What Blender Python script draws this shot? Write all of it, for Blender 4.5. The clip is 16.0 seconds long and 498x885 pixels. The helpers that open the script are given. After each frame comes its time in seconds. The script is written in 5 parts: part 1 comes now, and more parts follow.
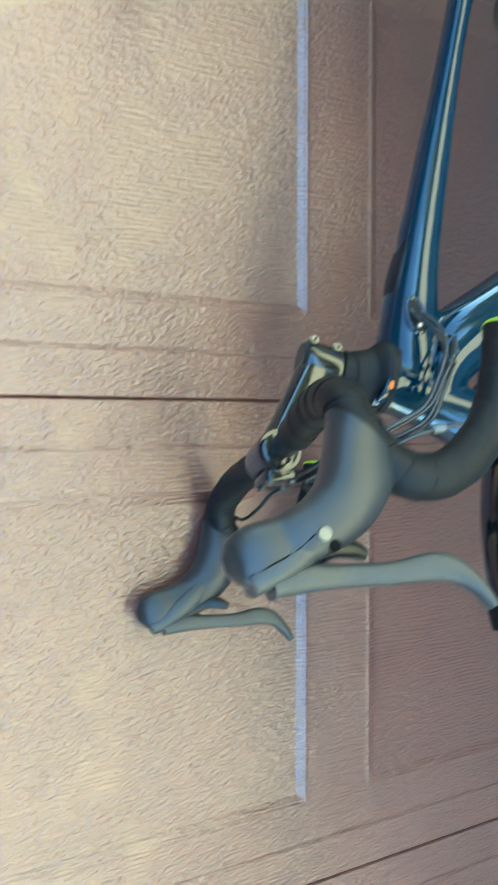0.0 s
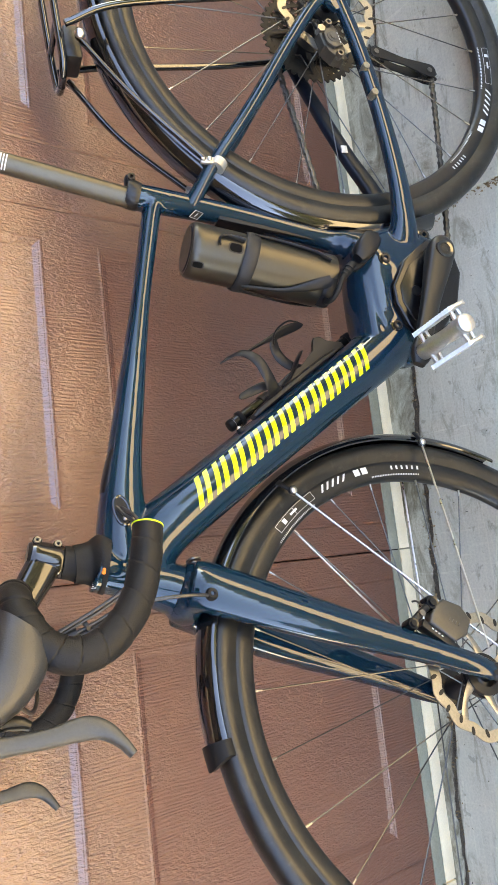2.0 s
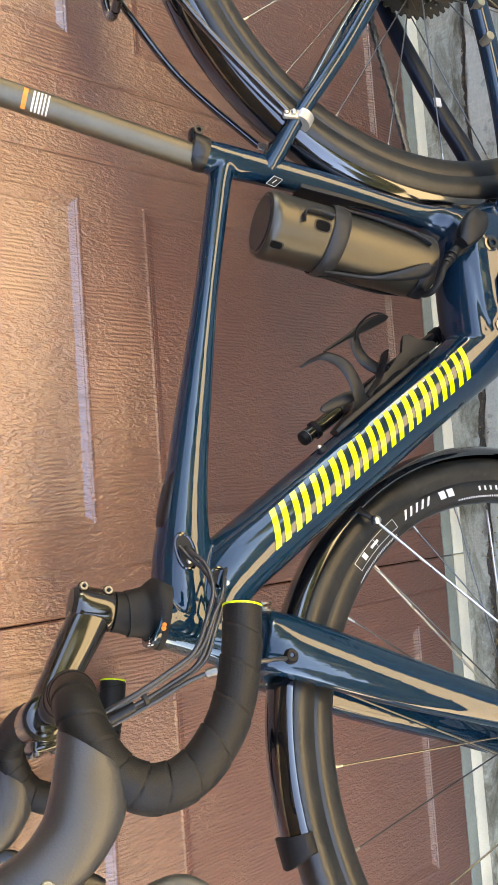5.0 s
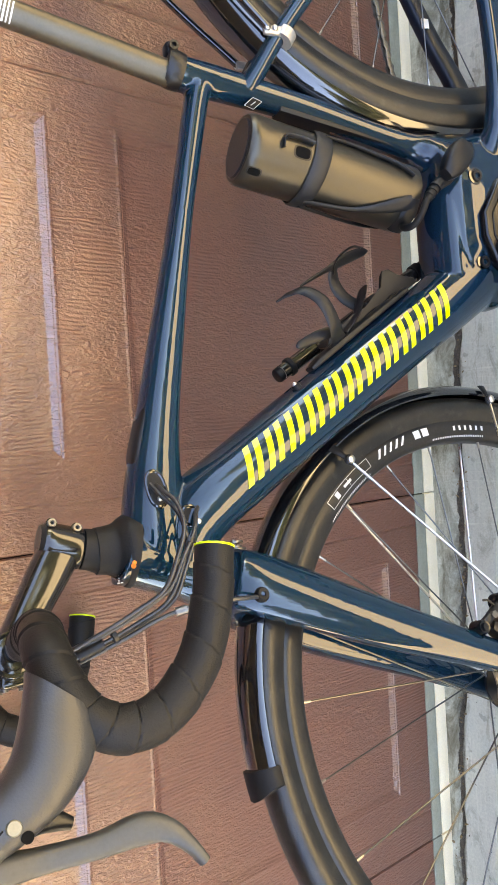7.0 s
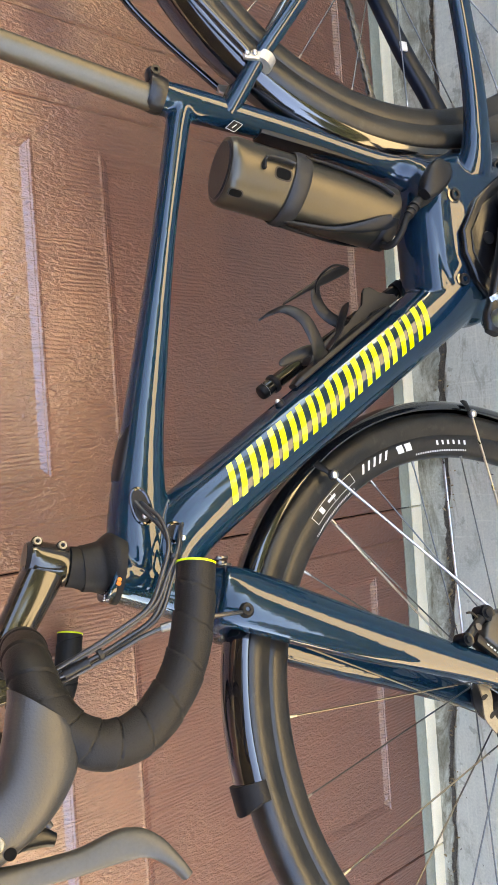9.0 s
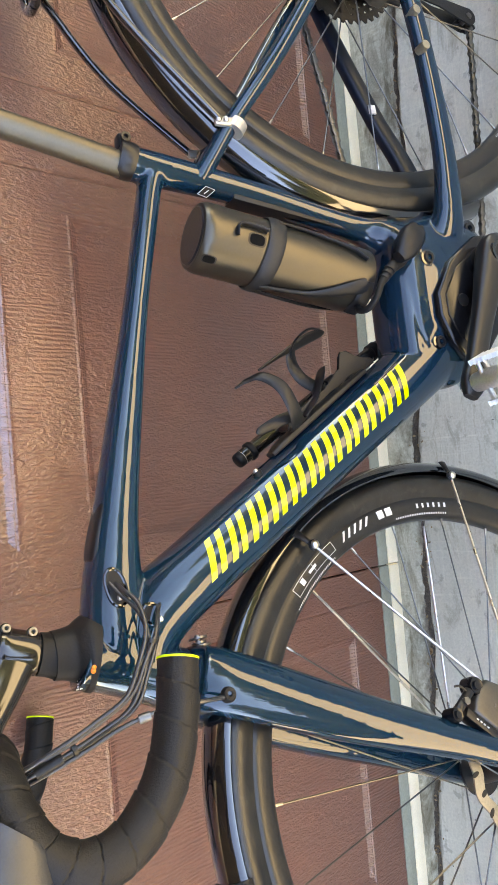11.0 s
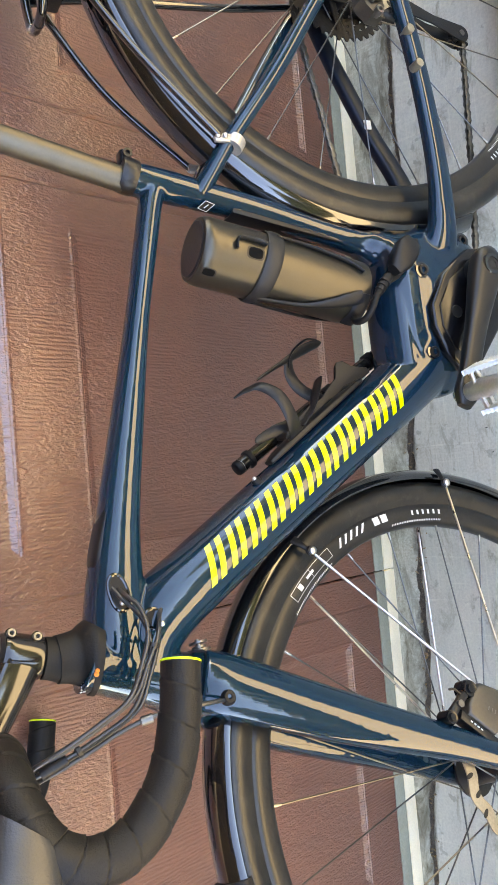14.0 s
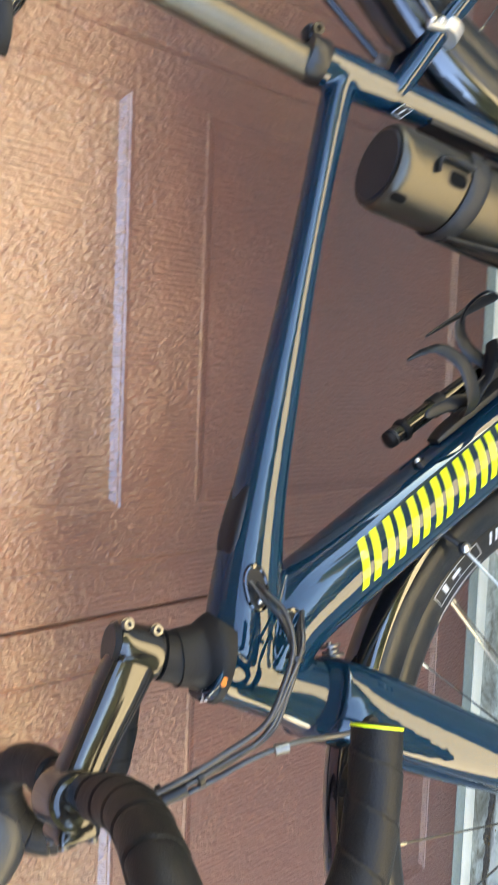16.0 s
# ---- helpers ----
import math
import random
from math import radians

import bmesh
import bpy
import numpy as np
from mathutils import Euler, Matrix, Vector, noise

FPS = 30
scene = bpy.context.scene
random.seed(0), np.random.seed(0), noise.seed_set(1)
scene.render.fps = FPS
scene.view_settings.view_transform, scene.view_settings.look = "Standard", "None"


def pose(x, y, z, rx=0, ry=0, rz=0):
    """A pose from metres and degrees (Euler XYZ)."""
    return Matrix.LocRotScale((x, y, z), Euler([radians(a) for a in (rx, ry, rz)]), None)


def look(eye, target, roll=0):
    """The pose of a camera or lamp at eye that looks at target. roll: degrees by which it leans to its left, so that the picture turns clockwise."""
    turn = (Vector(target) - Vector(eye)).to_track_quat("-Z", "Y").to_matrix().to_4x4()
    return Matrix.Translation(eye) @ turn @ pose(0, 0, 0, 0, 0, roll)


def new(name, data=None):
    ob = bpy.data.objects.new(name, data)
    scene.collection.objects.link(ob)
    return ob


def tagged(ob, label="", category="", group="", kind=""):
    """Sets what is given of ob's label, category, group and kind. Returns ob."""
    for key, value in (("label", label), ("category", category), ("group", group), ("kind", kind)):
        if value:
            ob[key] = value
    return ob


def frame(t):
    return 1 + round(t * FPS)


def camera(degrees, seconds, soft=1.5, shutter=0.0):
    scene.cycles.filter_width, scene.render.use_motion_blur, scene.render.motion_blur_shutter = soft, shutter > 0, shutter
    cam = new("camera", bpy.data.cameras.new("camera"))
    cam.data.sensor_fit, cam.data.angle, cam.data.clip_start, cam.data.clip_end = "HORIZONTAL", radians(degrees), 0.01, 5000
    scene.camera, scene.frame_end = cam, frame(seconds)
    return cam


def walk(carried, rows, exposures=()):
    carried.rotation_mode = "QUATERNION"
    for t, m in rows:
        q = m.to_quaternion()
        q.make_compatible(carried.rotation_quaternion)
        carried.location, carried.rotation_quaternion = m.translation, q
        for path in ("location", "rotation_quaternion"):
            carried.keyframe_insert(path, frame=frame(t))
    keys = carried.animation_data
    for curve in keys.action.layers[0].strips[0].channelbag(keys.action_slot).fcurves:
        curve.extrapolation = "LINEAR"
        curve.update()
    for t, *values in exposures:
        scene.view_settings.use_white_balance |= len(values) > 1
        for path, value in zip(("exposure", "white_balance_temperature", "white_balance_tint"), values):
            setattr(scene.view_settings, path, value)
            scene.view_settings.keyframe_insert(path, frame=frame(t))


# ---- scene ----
cam = camera(34.1, 16.0, soft=1.0, shutter=0.25)
SKY, SUN, SUN_HIGH, SUN_TURN, EAVE, DOOR_RELIEF = 0.15, 5.0, 55.0, 277.0, -1.25, 0.0011
EXPOSURES = [(0.0, 3.93, 6700.0, -14.0), (0.5, 4.11, 8300.0, -10.0), (1.0, 4.08, 11200.0, 7.0), (1.5, 4.07, 12300.0, 20.0), (10.0, 4.17, 12300.0, 21.0), (15.5, 4.19, 11800.0, 19.0), (16.0, 4.22, 9900.0, 14.0)]
PATH = [
    (0, (-0.143, -0.499, 1.255), (-0.194, 1.22, 0.235), -90.8),
    (0.2, (-0.095, -0.554, 1.256), (-0.111, 1.118, 0.159), -90.4),
    (0.4, (-0.073, -0.619, 1.224), (-0.023, 1.031, 0.095), -91.1),
    (0.5, (-0.07, -0.642, 1.215), (0.03, 0.989, 0.062), -91.9),
    (0.7, (-0.067, -0.671, 1.206), (0.118, 0.922, 0.011), -92.0),
    (1, (-0.097, -0.697, 1.203), (0.171, 0.872, -0.008), -90.9),
    (1.5, (-0.115, -0.733, 1.187), (0.177, 0.817, -0.042), -90.3),
    (2, (-0.126, -0.737, 1.191), (0.183, 0.802, -0.049), -89.4),
    (2.5, (-0.133, -0.727, 1.195), (0.175, 0.809, -0.048), -89.1),
    (3, (-0.148, -0.713, 1.198), (0.165, 0.825, -0.041), -88.9),
    (3.5, (-0.124, -0.684, 1.19), (0.164, 0.859, -0.05), -89.0),
    (3.7, (-0.091, -0.65, 1.191), (0.19, 0.896, -0.046), -89.0),
    (5.8, (0.009, -0.552, 1.163), (0.044, 0.958, -0.147), -92.4),
    (6, (0.005, -0.552, 1.163), (0.024, 0.954, -0.152), -92.6),
    (6.5, (-0.001, -0.546, 1.161), (-0.022, 0.951, -0.165), -93.5),
    (7, (0.007, -0.542, 1.162), (-0.025, 0.955, -0.164), -94.1),
    (7.5, (0.009, -0.543, 1.155), (-0.01, 0.95, -0.176), -94.2),
    (8, (0.01, -0.549, 1.16), (0.002, 0.937, -0.179), -94.0),
    (8.5, (0.002, -0.548, 1.162), (0.003, 0.942, -0.172), -93.6),
    (9, (0.009, -0.556, 1.161), (0.011, 0.929, -0.178), -93.8),
    (9.5, (0.023, -0.557, 1.162), (0.039, 0.91, -0.197), -93.7),
    (10, (0.031, -0.537, 1.15), (0.063, 0.912, -0.228), -93.6),
    (12.3, (0.047, -0.524, 1.15), (0.2, 0.878, -0.269), -90.6),
    (12.5, (0.046, -0.52, 1.152), (0.194, 0.881, -0.268), -90.5),
    (13, (0.036, -0.524, 1.15), (0.17, 0.883, -0.265), -90.7),
    (13.5, (0.029, -0.535, 1.155), (0.135, 0.871, -0.263), -91.2),
    (14, (0.043, -0.542, 1.166), (0.152, 0.87, -0.246), -91.8),
    (14.5, (0.056, -0.535, 1.163), (0.167, 0.869, -0.257), -92.7),
    (15, (0.083, -0.506, 1.15), (0.181, 0.878, -0.291), -93.2),
    (15.5, (0.096, -0.422, 1.136), (0.185, 0.96, -0.307), -92.5),
    (15.8, (0.103, -0.363, 1.15), (0.129, 1.029, -0.286), -91.2),
    (16, (0.107, -0.348, 1.154), (-0.027, 1.091, -0.228), -91.4),
]
walk(cam, [(t, look(eye, target, roll)) for t, eye, target, roll in PATH], EXPOSURES)

# ---- light ----
world = bpy.data.worlds.new("sky")
scene.world = world
world.use_nodes = True
wn = world.node_tree
sky = wn.nodes.new("ShaderNodeTexSky")
sky.sky_type = "NISHITA"
sky.sun_disc = False
sky.altitude, sky.dust_density, sky.ozone_density = 2000.0, 0.0, 8.0
sky.sun_elevation, sky.sun_rotation = radians(SUN_HIGH), radians(SUN_TURN)
wn.nodes["Background"].inputs["Strength"].default_value = SKY
wn.links.new(sky.outputs["Color"], wn.nodes["Background"].inputs["Color"])
lamp = bpy.data.lights.new("sun", "SUN")
lamp.energy, lamp.angle, lamp.color = SUN, radians(0.5), (1.0, 0.93, 0.82)
sun = new("sun", lamp)
sun_way = Vector((math.sin(radians(SUN_TURN)) * math.cos(radians(SUN_HIGH)), math.cos(radians(SUN_TURN)) * math.cos(radians(SUN_HIGH)), math.sin(radians(SUN_HIGH))))
sun.matrix_world = look(sun_way * 20, (0, 0, 0))


# ---- materials ----
class Shade:
    """A Principled material with small helpers for its nodes."""

    def __init__(self, name, color=(0.5, 0.5, 0.5), rough=0.5, metal=0.0, coat=0.0, spec=0.5, coat_rough=0.03):
        self.mat = bpy.data.materials.new(name)
        self.mat.use_nodes = True
        self.tree = self.mat.node_tree
        self.base = self.tree.nodes["Principled BSDF"]
        self.set("Base Color", (*color, 1))
        self.set("Roughness", rough)
        self.set("Metallic", metal)
        self.set("Coat Weight", coat)
        self.set("Coat Roughness", coat_rough)
        self.set("Specular IOR Level", spec)

    def set(self, key, value):
        self.base.inputs[key].default_value = value

    def node(self, kind, **values):
        n = self.tree.nodes.new(kind)
        for key, value in values.items():
            n.inputs[key.replace("_", " ")].default_value = value
        return n

    def link(self, a, b):
        self.tree.links.new(a, b)

    def coords(self, scale=(1, 1, 1)):
        t = self.node("ShaderNodeTexCoord")
        m = self.node("ShaderNodeMapping", Scale=scale)
        self.link(t.outputs["Object"], m.inputs["Vector"])
        return m.outputs["Vector"]

    def noise(self, scale, detail=4.0, stretch=(1, 1, 1), rough=0.55, distortion=0.0):
        n = self.node("ShaderNodeTexNoise", Scale=scale, Detail=detail, Roughness=rough, Distortion=distortion)
        self.link(self.coords(stretch), n.inputs["Vector"])
        return n.outputs["Fac"]

    def ramp(self, fac, low, high, a=0.35, b=0.65):
        r = self.node("ShaderNodeValToRGB")
        r.color_ramp.elements[0].position, r.color_ramp.elements[1].position = a, b
        r.color_ramp.elements[0].color, r.color_ramp.elements[1].color = (*low, 1), (*high, 1)
        self.link(fac, r.inputs["Fac"])
        return r.outputs["Color"]

    def mix(self, fac, a, b, how="MIX"):
        m = self.tree.nodes.new("ShaderNodeMix")
        m.data_type, m.blend_type = "RGBA", how
        for key, value in ((0, fac), (6, a), (7, b)):
            if isinstance(value, (int, float)):
                m.inputs[key].default_value = value
            elif isinstance(value, tuple):
                m.inputs[key].default_value = (*value, 1)
            else:
                self.link(value, m.inputs[key])
        return m.outputs[2]

    def math(self, how, a, b):
        m = self.tree.nodes.new("ShaderNodeMath")
        m.operation = how
        for key, value in ((0, a), (1, b)):
            if isinstance(value, (int, float)):
                m.inputs[key].default_value = value
            else:
                self.link(value, m.inputs[key])
        return m.outputs[0]

    def color(self, out):
        self.link(out, self.base.inputs["Base Color"])

    def rough(self, fac, low, high):
        m = self.node("ShaderNodeMapRange")
        m.inputs["To Min"].default_value, m.inputs["To Max"].default_value = low, high
        self.link(fac, m.inputs["Value"])
        self.link(m.outputs["Result"], self.base.inputs["Roughness"])

    def bump(self, height, distance=0.001, strength=1.0):
        b = self.node("ShaderNodeBump", Strength=strength, Distance=distance)
        self.link(height, b.inputs["Height"])
        self.link(b.outputs["Normal"], self.base.inputs["Normal"])


def varied(name, color, rough, metal=0.0, spread=0.25, scale=40.0, fine=400.0, relief=0.0002, coat=0.0, spec=0.5):
    """A plain material with blotches at two scales and a fine relief."""
    s = Shade(name, color, rough, metal, coat, spec)
    big, small = s.noise(scale, 3.0), s.noise(fine, 2.0)
    both = s.mix(0.5, big, small)
    dark, light = tuple(c * (1 - spread) for c in color), tuple(min(1.0, c * (1 + spread)) for c in color)
    s.color(s.ramp(both, dark, light, 0.3, 0.7))
    s.rough(big, max(0.02, rough * (1 - spread * 0.6)), min(1.0, rough * (1 + spread * 0.6)))
    if relief:
        s.bump(small, relief)
    return s.mat


def door_paint():
    s = Shade("brown_door_paint", (0.2, 0.09, 0.055), 0.36, spec=0.9)
    s.set("IOR", 1.7)
    wave = s.node("ShaderNodeTexWave", Scale=1.0, Distortion=6.0, Detail=2.0)
    wave.inputs["Detail Scale"].default_value = 1.2
    wave.bands_direction = "X"
    s.link(s.coords((62, 1, 12.0)), wave.inputs["Vector"])
    grain = s.noise(1.0, 2.0, (210, 80, 75), 0.45, 0.6)
    pores = s.noise(1.0, 2.0, (330, 150, 170), 0.5, 0.4)
    where = s.ramp(s.noise(11.0, 2.0, (1.0, 1, 1.3)), (0, 0, 0), (1, 1, 1), 0.5, 0.62)
    bumps = s.ramp(s.mix(0.45, grain, pores), (0, 0, 0), (1, 1, 1), 0.36, 0.66)
    waves = s.mix(where, bumps, s.mix(0.5, wave.outputs["Fac"], bumps))
    pits = s.ramp(pores, (0, 0, 0), (1, 1, 1), 0.42, 0.6)
    s.bump(s.mix(0.1, waves, pits), DOOR_RELIEF, 1.0)
    tone = s.noise(3.2, 4.0)
    scuff = s.ramp(s.noise(1.0, 6.0, (55, 20, 9), 0.7, 1.5), (0, 0, 0), (1, 1, 1), 0.66, 0.74)
    paint_tone = (s.mix(0.35, s.ramp(tone, (0.126, 0.0345, 0.0175), (0.164, 0.0465, 0.0245), 0.3, 0.7), s.ramp(grain, (0.108, 0.029, 0.015), (0.182, 0.0555, 0.029), 0.3, 0.7)))
    s.color(s.mix(s.math("MULTIPLY", scuff, 0.16), paint_tone, (0.3, 0.2, 0.15)))
    s.rough(s.noise(26.0, 3.0), 0.3, 0.44)
    return s.mat


def concrete(name, dark, light, relief, seam, stains=0.2):
    s = Shade(name, light, 0.85, spec=0.3)
    big = s.noise(2.6, 5.0, (1, 1, 1), 0.6)
    mid = s.noise(24.0, 5.0, (0.6, 1.8, 1), 0.65)
    fine = s.noise(260.0, 3.0)
    base = s.mix(0.5, s.ramp(big, dark, light), s.ramp(mid, dark, light, 0.3, 0.7))
    base = s.mix(0.16, base, s.ramp(fine, tuple(c * 0.6 for c in dark), tuple(min(1, c * 1.25) for c in light), 0.35, 0.65))
    # trowel scuffs: two crossing sets of fine streaks
    for stretch, a in (((4, 260, 1), 0.57), ((150, 9, 1), 0.58), ((60, 70, 1), 0.62)):
        scuff = s.ramp(s.noise(1.0, 4.0, stretch, 0.6, 0.5), (0, 0, 0), (1, 1, 1), a, a + 0.14)
        base = s.mix(s.math("MULTIPLY", scuff, 0.3), base, tuple(min(1, c * 1.3) for c in light))
    blots = s.ramp(s.noise(38.0, 3.0, (1, 1, 1), 0.6), (1, 1, 1), (0, 0, 0), 0.32, 0.38)
    base = s.mix(s.math("MULTIPLY", blots, 0.5), base, tuple(c * 0.45 for c in dark))
    stain = s.ramp(s.noise(9.0, 7.0, (0.8, 2.2, 1), 0.72, 0.8), (0, 0, 0), (1, 1, 1), stains, stains + 0.2)
    base = s.mix(stain, tuple(c * k for c, k in zip(dark, (0.42, 0.38, 0.32))), base)
    if seam:
        # dirt gathered along the crack
        at = s.node("ShaderNodeSeparateXYZ")
        s.link(s.coords(), at.inputs[0])
        off = s.math("ABSOLUTE", s.math("ADD", s.math("ADD", at.outputs[1], s.math("MULTIPLY", at.outputs[0], 0.05)), -0.2365), 0)
        edge = s.math("ADD", s.math("ADD", off, s.math("MULTIPLY", s.noise(30.0, 5.0, (0.6, 1, 1), 0.7), seam * 3.2)), -seam * 1.6)
        dirt = s.math("MULTIPLY", s.ramp(s.math("DIVIDE", edge, seam), (1, 1, 1), (0, 0, 0), 0.1, 0.9), 0.7)
        base = s.mix(dirt, base, s.ramp(fine, (0.045, 0.035, 0.025), (0.16, 0.125, 0.09), 0.35, 0.65))
    s.color(base)
    s.bump(s.mix(0.5, mid, fine), relief)
    return s.mat


def paint():
    s = Shade("deep_blue_gloss_paint", (0.004, 0.026, 0.062), 0.6, 0.0, 1.0, 0.0, 0.012)
    s.set("Coat IOR", 1.5)
    flake = s.noise(2200.0, 1.0)
    s.color(s.mix(0.3, (0.0002, 0.0155, 0.0305), s.ramp(flake, (0.0001, 0.011, 0.023), (0.0004, 0.022, 0.041), 0.4, 0.6)))
    dust = s.noise(60.0, 4.0)
    s.rough(dust, 0.55, 0.7)
    return s.mat


def tyre_rubber():
    s = Shade("tyre_rubber", (0.018, 0.017, 0.016), 0.6, spec=0.45)
    dust = s.noise(30.0, 5.0)
    smear = s.ramp(s.noise(85.0, 6.0, (1, 1, 1), 0.7), (0, 0, 0), (1, 1, 1), 0.56, 0.72)
    s.color(s.mix(s.math("MULTIPLY", smear, 0.5), s.ramp(dust, (0.005, 0.005, 0.0048), (0.02, 0.018, 0.014), 0.4, 0.75), (0.05, 0.045, 0.036)))
    s.bump(s.noise(900.0, 2.0), 0.0002)
    s.rough(dust, 0.27, 0.4)
    return s.mat


M_DOOR = door_paint()
M_GAP = varied("dark_joint", (0.02, 0.015, 0.012), 0.9)
M_SEAL = varied("grey_green_seal", (0.262, 0.255, 0.192), 0.6, scale=18)
M_WHITE = varied("weathered_white_trim", (0.86, 0.695, 0.48), 0.5, spread=0.12, scale=14)
M_SLAB = concrete("smooth_grey_concrete", (0.475, 0.445, 0.342), (0.622, 0.585, 0.455), 0.0007, 0.006, 0.27)
M_FAR = concrete("sunlit_beige_paving", (0.37, 0.36, 0.262), (0.49, 0.48, 0.355), 0.002, 0.0)
M_ROUGH = concrete("rough_pale_concrete", (0.34, 0.306, 0.218), (0.635, 0.59, 0.455), 0.002, 0.014, 0.37)
M_DIRT = varied("dark_crack_dirt", (0.1, 0.078, 0.055), 0.95, spread=0.75, scale=130, relief=0.003)
M_DRY = varied("dry_leaf_bits", (0.24, 0.15, 0.07), 0.8, spread=0.5, scale=60)
M_EAVE = varied("unseen_roof_dark", (0.03, 0.026, 0.022), 0.8)
M_HEDGE = varied("dark_tree_leaves", (0.05, 0.07, 0.025), 0.7, spread=0.5, scale=2, fine=20)
M_STUCCO = varied("plain_stucco", (0.5, 0.46, 0.4), 0.9, relief=0.001)
M_PAINT = paint()
M_SATIN = varied("darker_blue_satin", (0.0015, 0.006, 0.013), 0.36, spread=0.2, relief=0, spec=0.35)
M_BLACK = varied("satin_black_metal", (0.008, 0.008, 0.0082), 0.34, spread=0.2, spec=0.35)
M_GLOSSB = varied("gloss_black", (0.004, 0.004, 0.0045), 0.12, spread=0.2, relief=0, coat=1.0)
M_RUBBER = varied("black_rubber", (0.004, 0.004, 0.0041), 0.58, relief=0.0002, spec=0.26)
M_TAPE = varied("grained_bar_tape", (0.009, 0.0088, 0.0085), 0.52, spread=0.4, scale=120, fine=900, relief=0.0003, spec=0.2)
M_HOOD = varied("grey_black_hood_rubber", (0.02, 0.0205, 0.021), 0.4, spread=0.2, fine=700, relief=0.0002)
M_LEVER = varied("dark_anodised_lever", (0.042, 0.042, 0.038), 0.46, 0.1, spread=0.2, relief=0.0001)
M_CALIPER = varied("bronze_grey_caliper", (0.075, 0.066, 0.052), 0.4, 0.5, spread=0.15, relief=0.0001)
M_POST = varied("anodised_grey_post", (0.1, 0.086, 0.064), 0.38, 0.7, spread=0.12, relief=0.0001)
M_BOTTLE = varied("satin_bronze_black", (0.066, 0.059, 0.047), 0.32, 0.8, spread=0.05, relief=0)
M_BOTCAP = varied("dark_cap", (0.007, 0.008, 0.011), 0.3, spread=0.2, spec=0.35)
M_CAGE = varied("grey_black_plastic", (0.008, 0.008, 0.0085), 0.42, spread=0.2, relief=0.0001, spec=0.28)
M_COVER = varied("semi_gloss_black_cover", (0.005, 0.005, 0.0055), 0.2, spread=0.2, relief=0.00005, spec=0.4)
M_SPECK = varied("dark_grit", (0.06, 0.05, 0.04), 0.9, spread=0.5, relief=0)
M_VOID = varied("dark_hollow", (0.003, 0.003, 0.003), 0.9, relief=0, spec=0.1)
M_STEM = varied("polished_black_alloy", (0.012, 0.0105, 0.009), 0.1, 0.0, spread=0.2, relief=0, spec=0.6)
M_STRAP = varied("grey_rubber_strap", (0.012, 0.012, 0.0122), 0.5, spread=0.2, relief=0.0001, spec=0.35)
M_TYRE = tyre_rubber()
M_RIM = varied("black_anodised_rim", (0.025, 0.024, 0.022), 0.33, 0.5, spread=0.25, relief=0.0001)
M_SPOKE = Shade("black_steel_spoke", (0.12, 0.113, 0.1), 0.3, 0.9).mat
M_BOLT = varied("dark_steel_bolt", (0.16, 0.155, 0.145), 0.35, 0.9, spread=0.2, relief=0)
M_PIN = varied("worn_pale_pin", (0.2, 0.18, 0.13), 0.5, 0.5, spread=0.2, relief=0)
M_STEEL = varied("bare_steel", (0.55, 0.54, 0.51), 0.28, 1.0, spread=0.15, relief=0)
M_ROTOR = varied("brake_rotor_steel", (0.33, 0.31, 0.27), 0.36, 1.0, spread=0.2, relief=0)
M_ALLOY = varied("brushed_pedal_alloy", (0.6, 0.6, 0.58), 0.45, 1.0, spread=0.15, relief=0.0001)
M_LINK = varied("worn_chain_steel", (0.13, 0.118, 0.1), 0.42, 0.8, spread=0.4)
M_HOSE = varied("black_hose", (0.022, 0.022, 0.022), 0.3, spread=0.15, relief=0, spec=0.6)
M_CHAIN = varied("oiled_chain", (0.026, 0.023, 0.02), 0.45, 0.7, spread=0.4)
M_CRANK = varied("satin_crank", (0.009, 0.0085, 0.008), 0.36, 0.1, spread=0.15, relief=0.0001)
M_LIME = varied("lime_yellow_decal", (0.52, 0.62, 0.0), 0.3, spread=0.06, relief=0, coat=0.6)
M_LIMEP = varied("lime_plastic", (0.55, 0.72, 0.02), 0.5, spread=0.1, relief=0)
M_MARK = varied("white_print", (0.55, 0.55, 0.53), 0.5, spread=0.08, relief=0)
M_ORANGE = varied("orange_print", (0.8, 0.2, 0.02), 0.5, spread=0.1, relief=0)
M_SILVER = varied("pale_clamp", (0.42, 0.4, 0.36), 0.4, 0.6, spread=0.1, relief=0)


# ---- mesh helpers ----
def blended(ob, voxel, rounds):
    """Melts the joined tubes of a moulded part into one skin."""
    m = ob.modifiers.new("skin", "REMESH")
    m.mode, m.voxel_size, m.use_smooth_shade = "VOXEL", voxel, True
    m = ob.modifiers.new("ease", "SMOOTH")
    m.factor, m.iterations = 0.5, rounds
    return ob


def part(name, bm, material, parent, label="", angle=40, smooth=True):
    """Links a bmesh as one mesh object under a thing or under a part."""
    mesh = bpy.data.meshes.new(name)
    bmesh.ops.recalc_face_normals(bm, faces=bm.faces)
    bm.to_mesh(mesh)
    bm.free()
    mesh.materials.append(material)
    if smooth:
        for p in mesh.polygons:
            p.use_smooth = True
        mesh.set_sharp_from_angle(angle=radians(angle))
    ob = new(name, mesh)
    ob.parent = parent
    if label:
        ob["label"] = label
    return ob


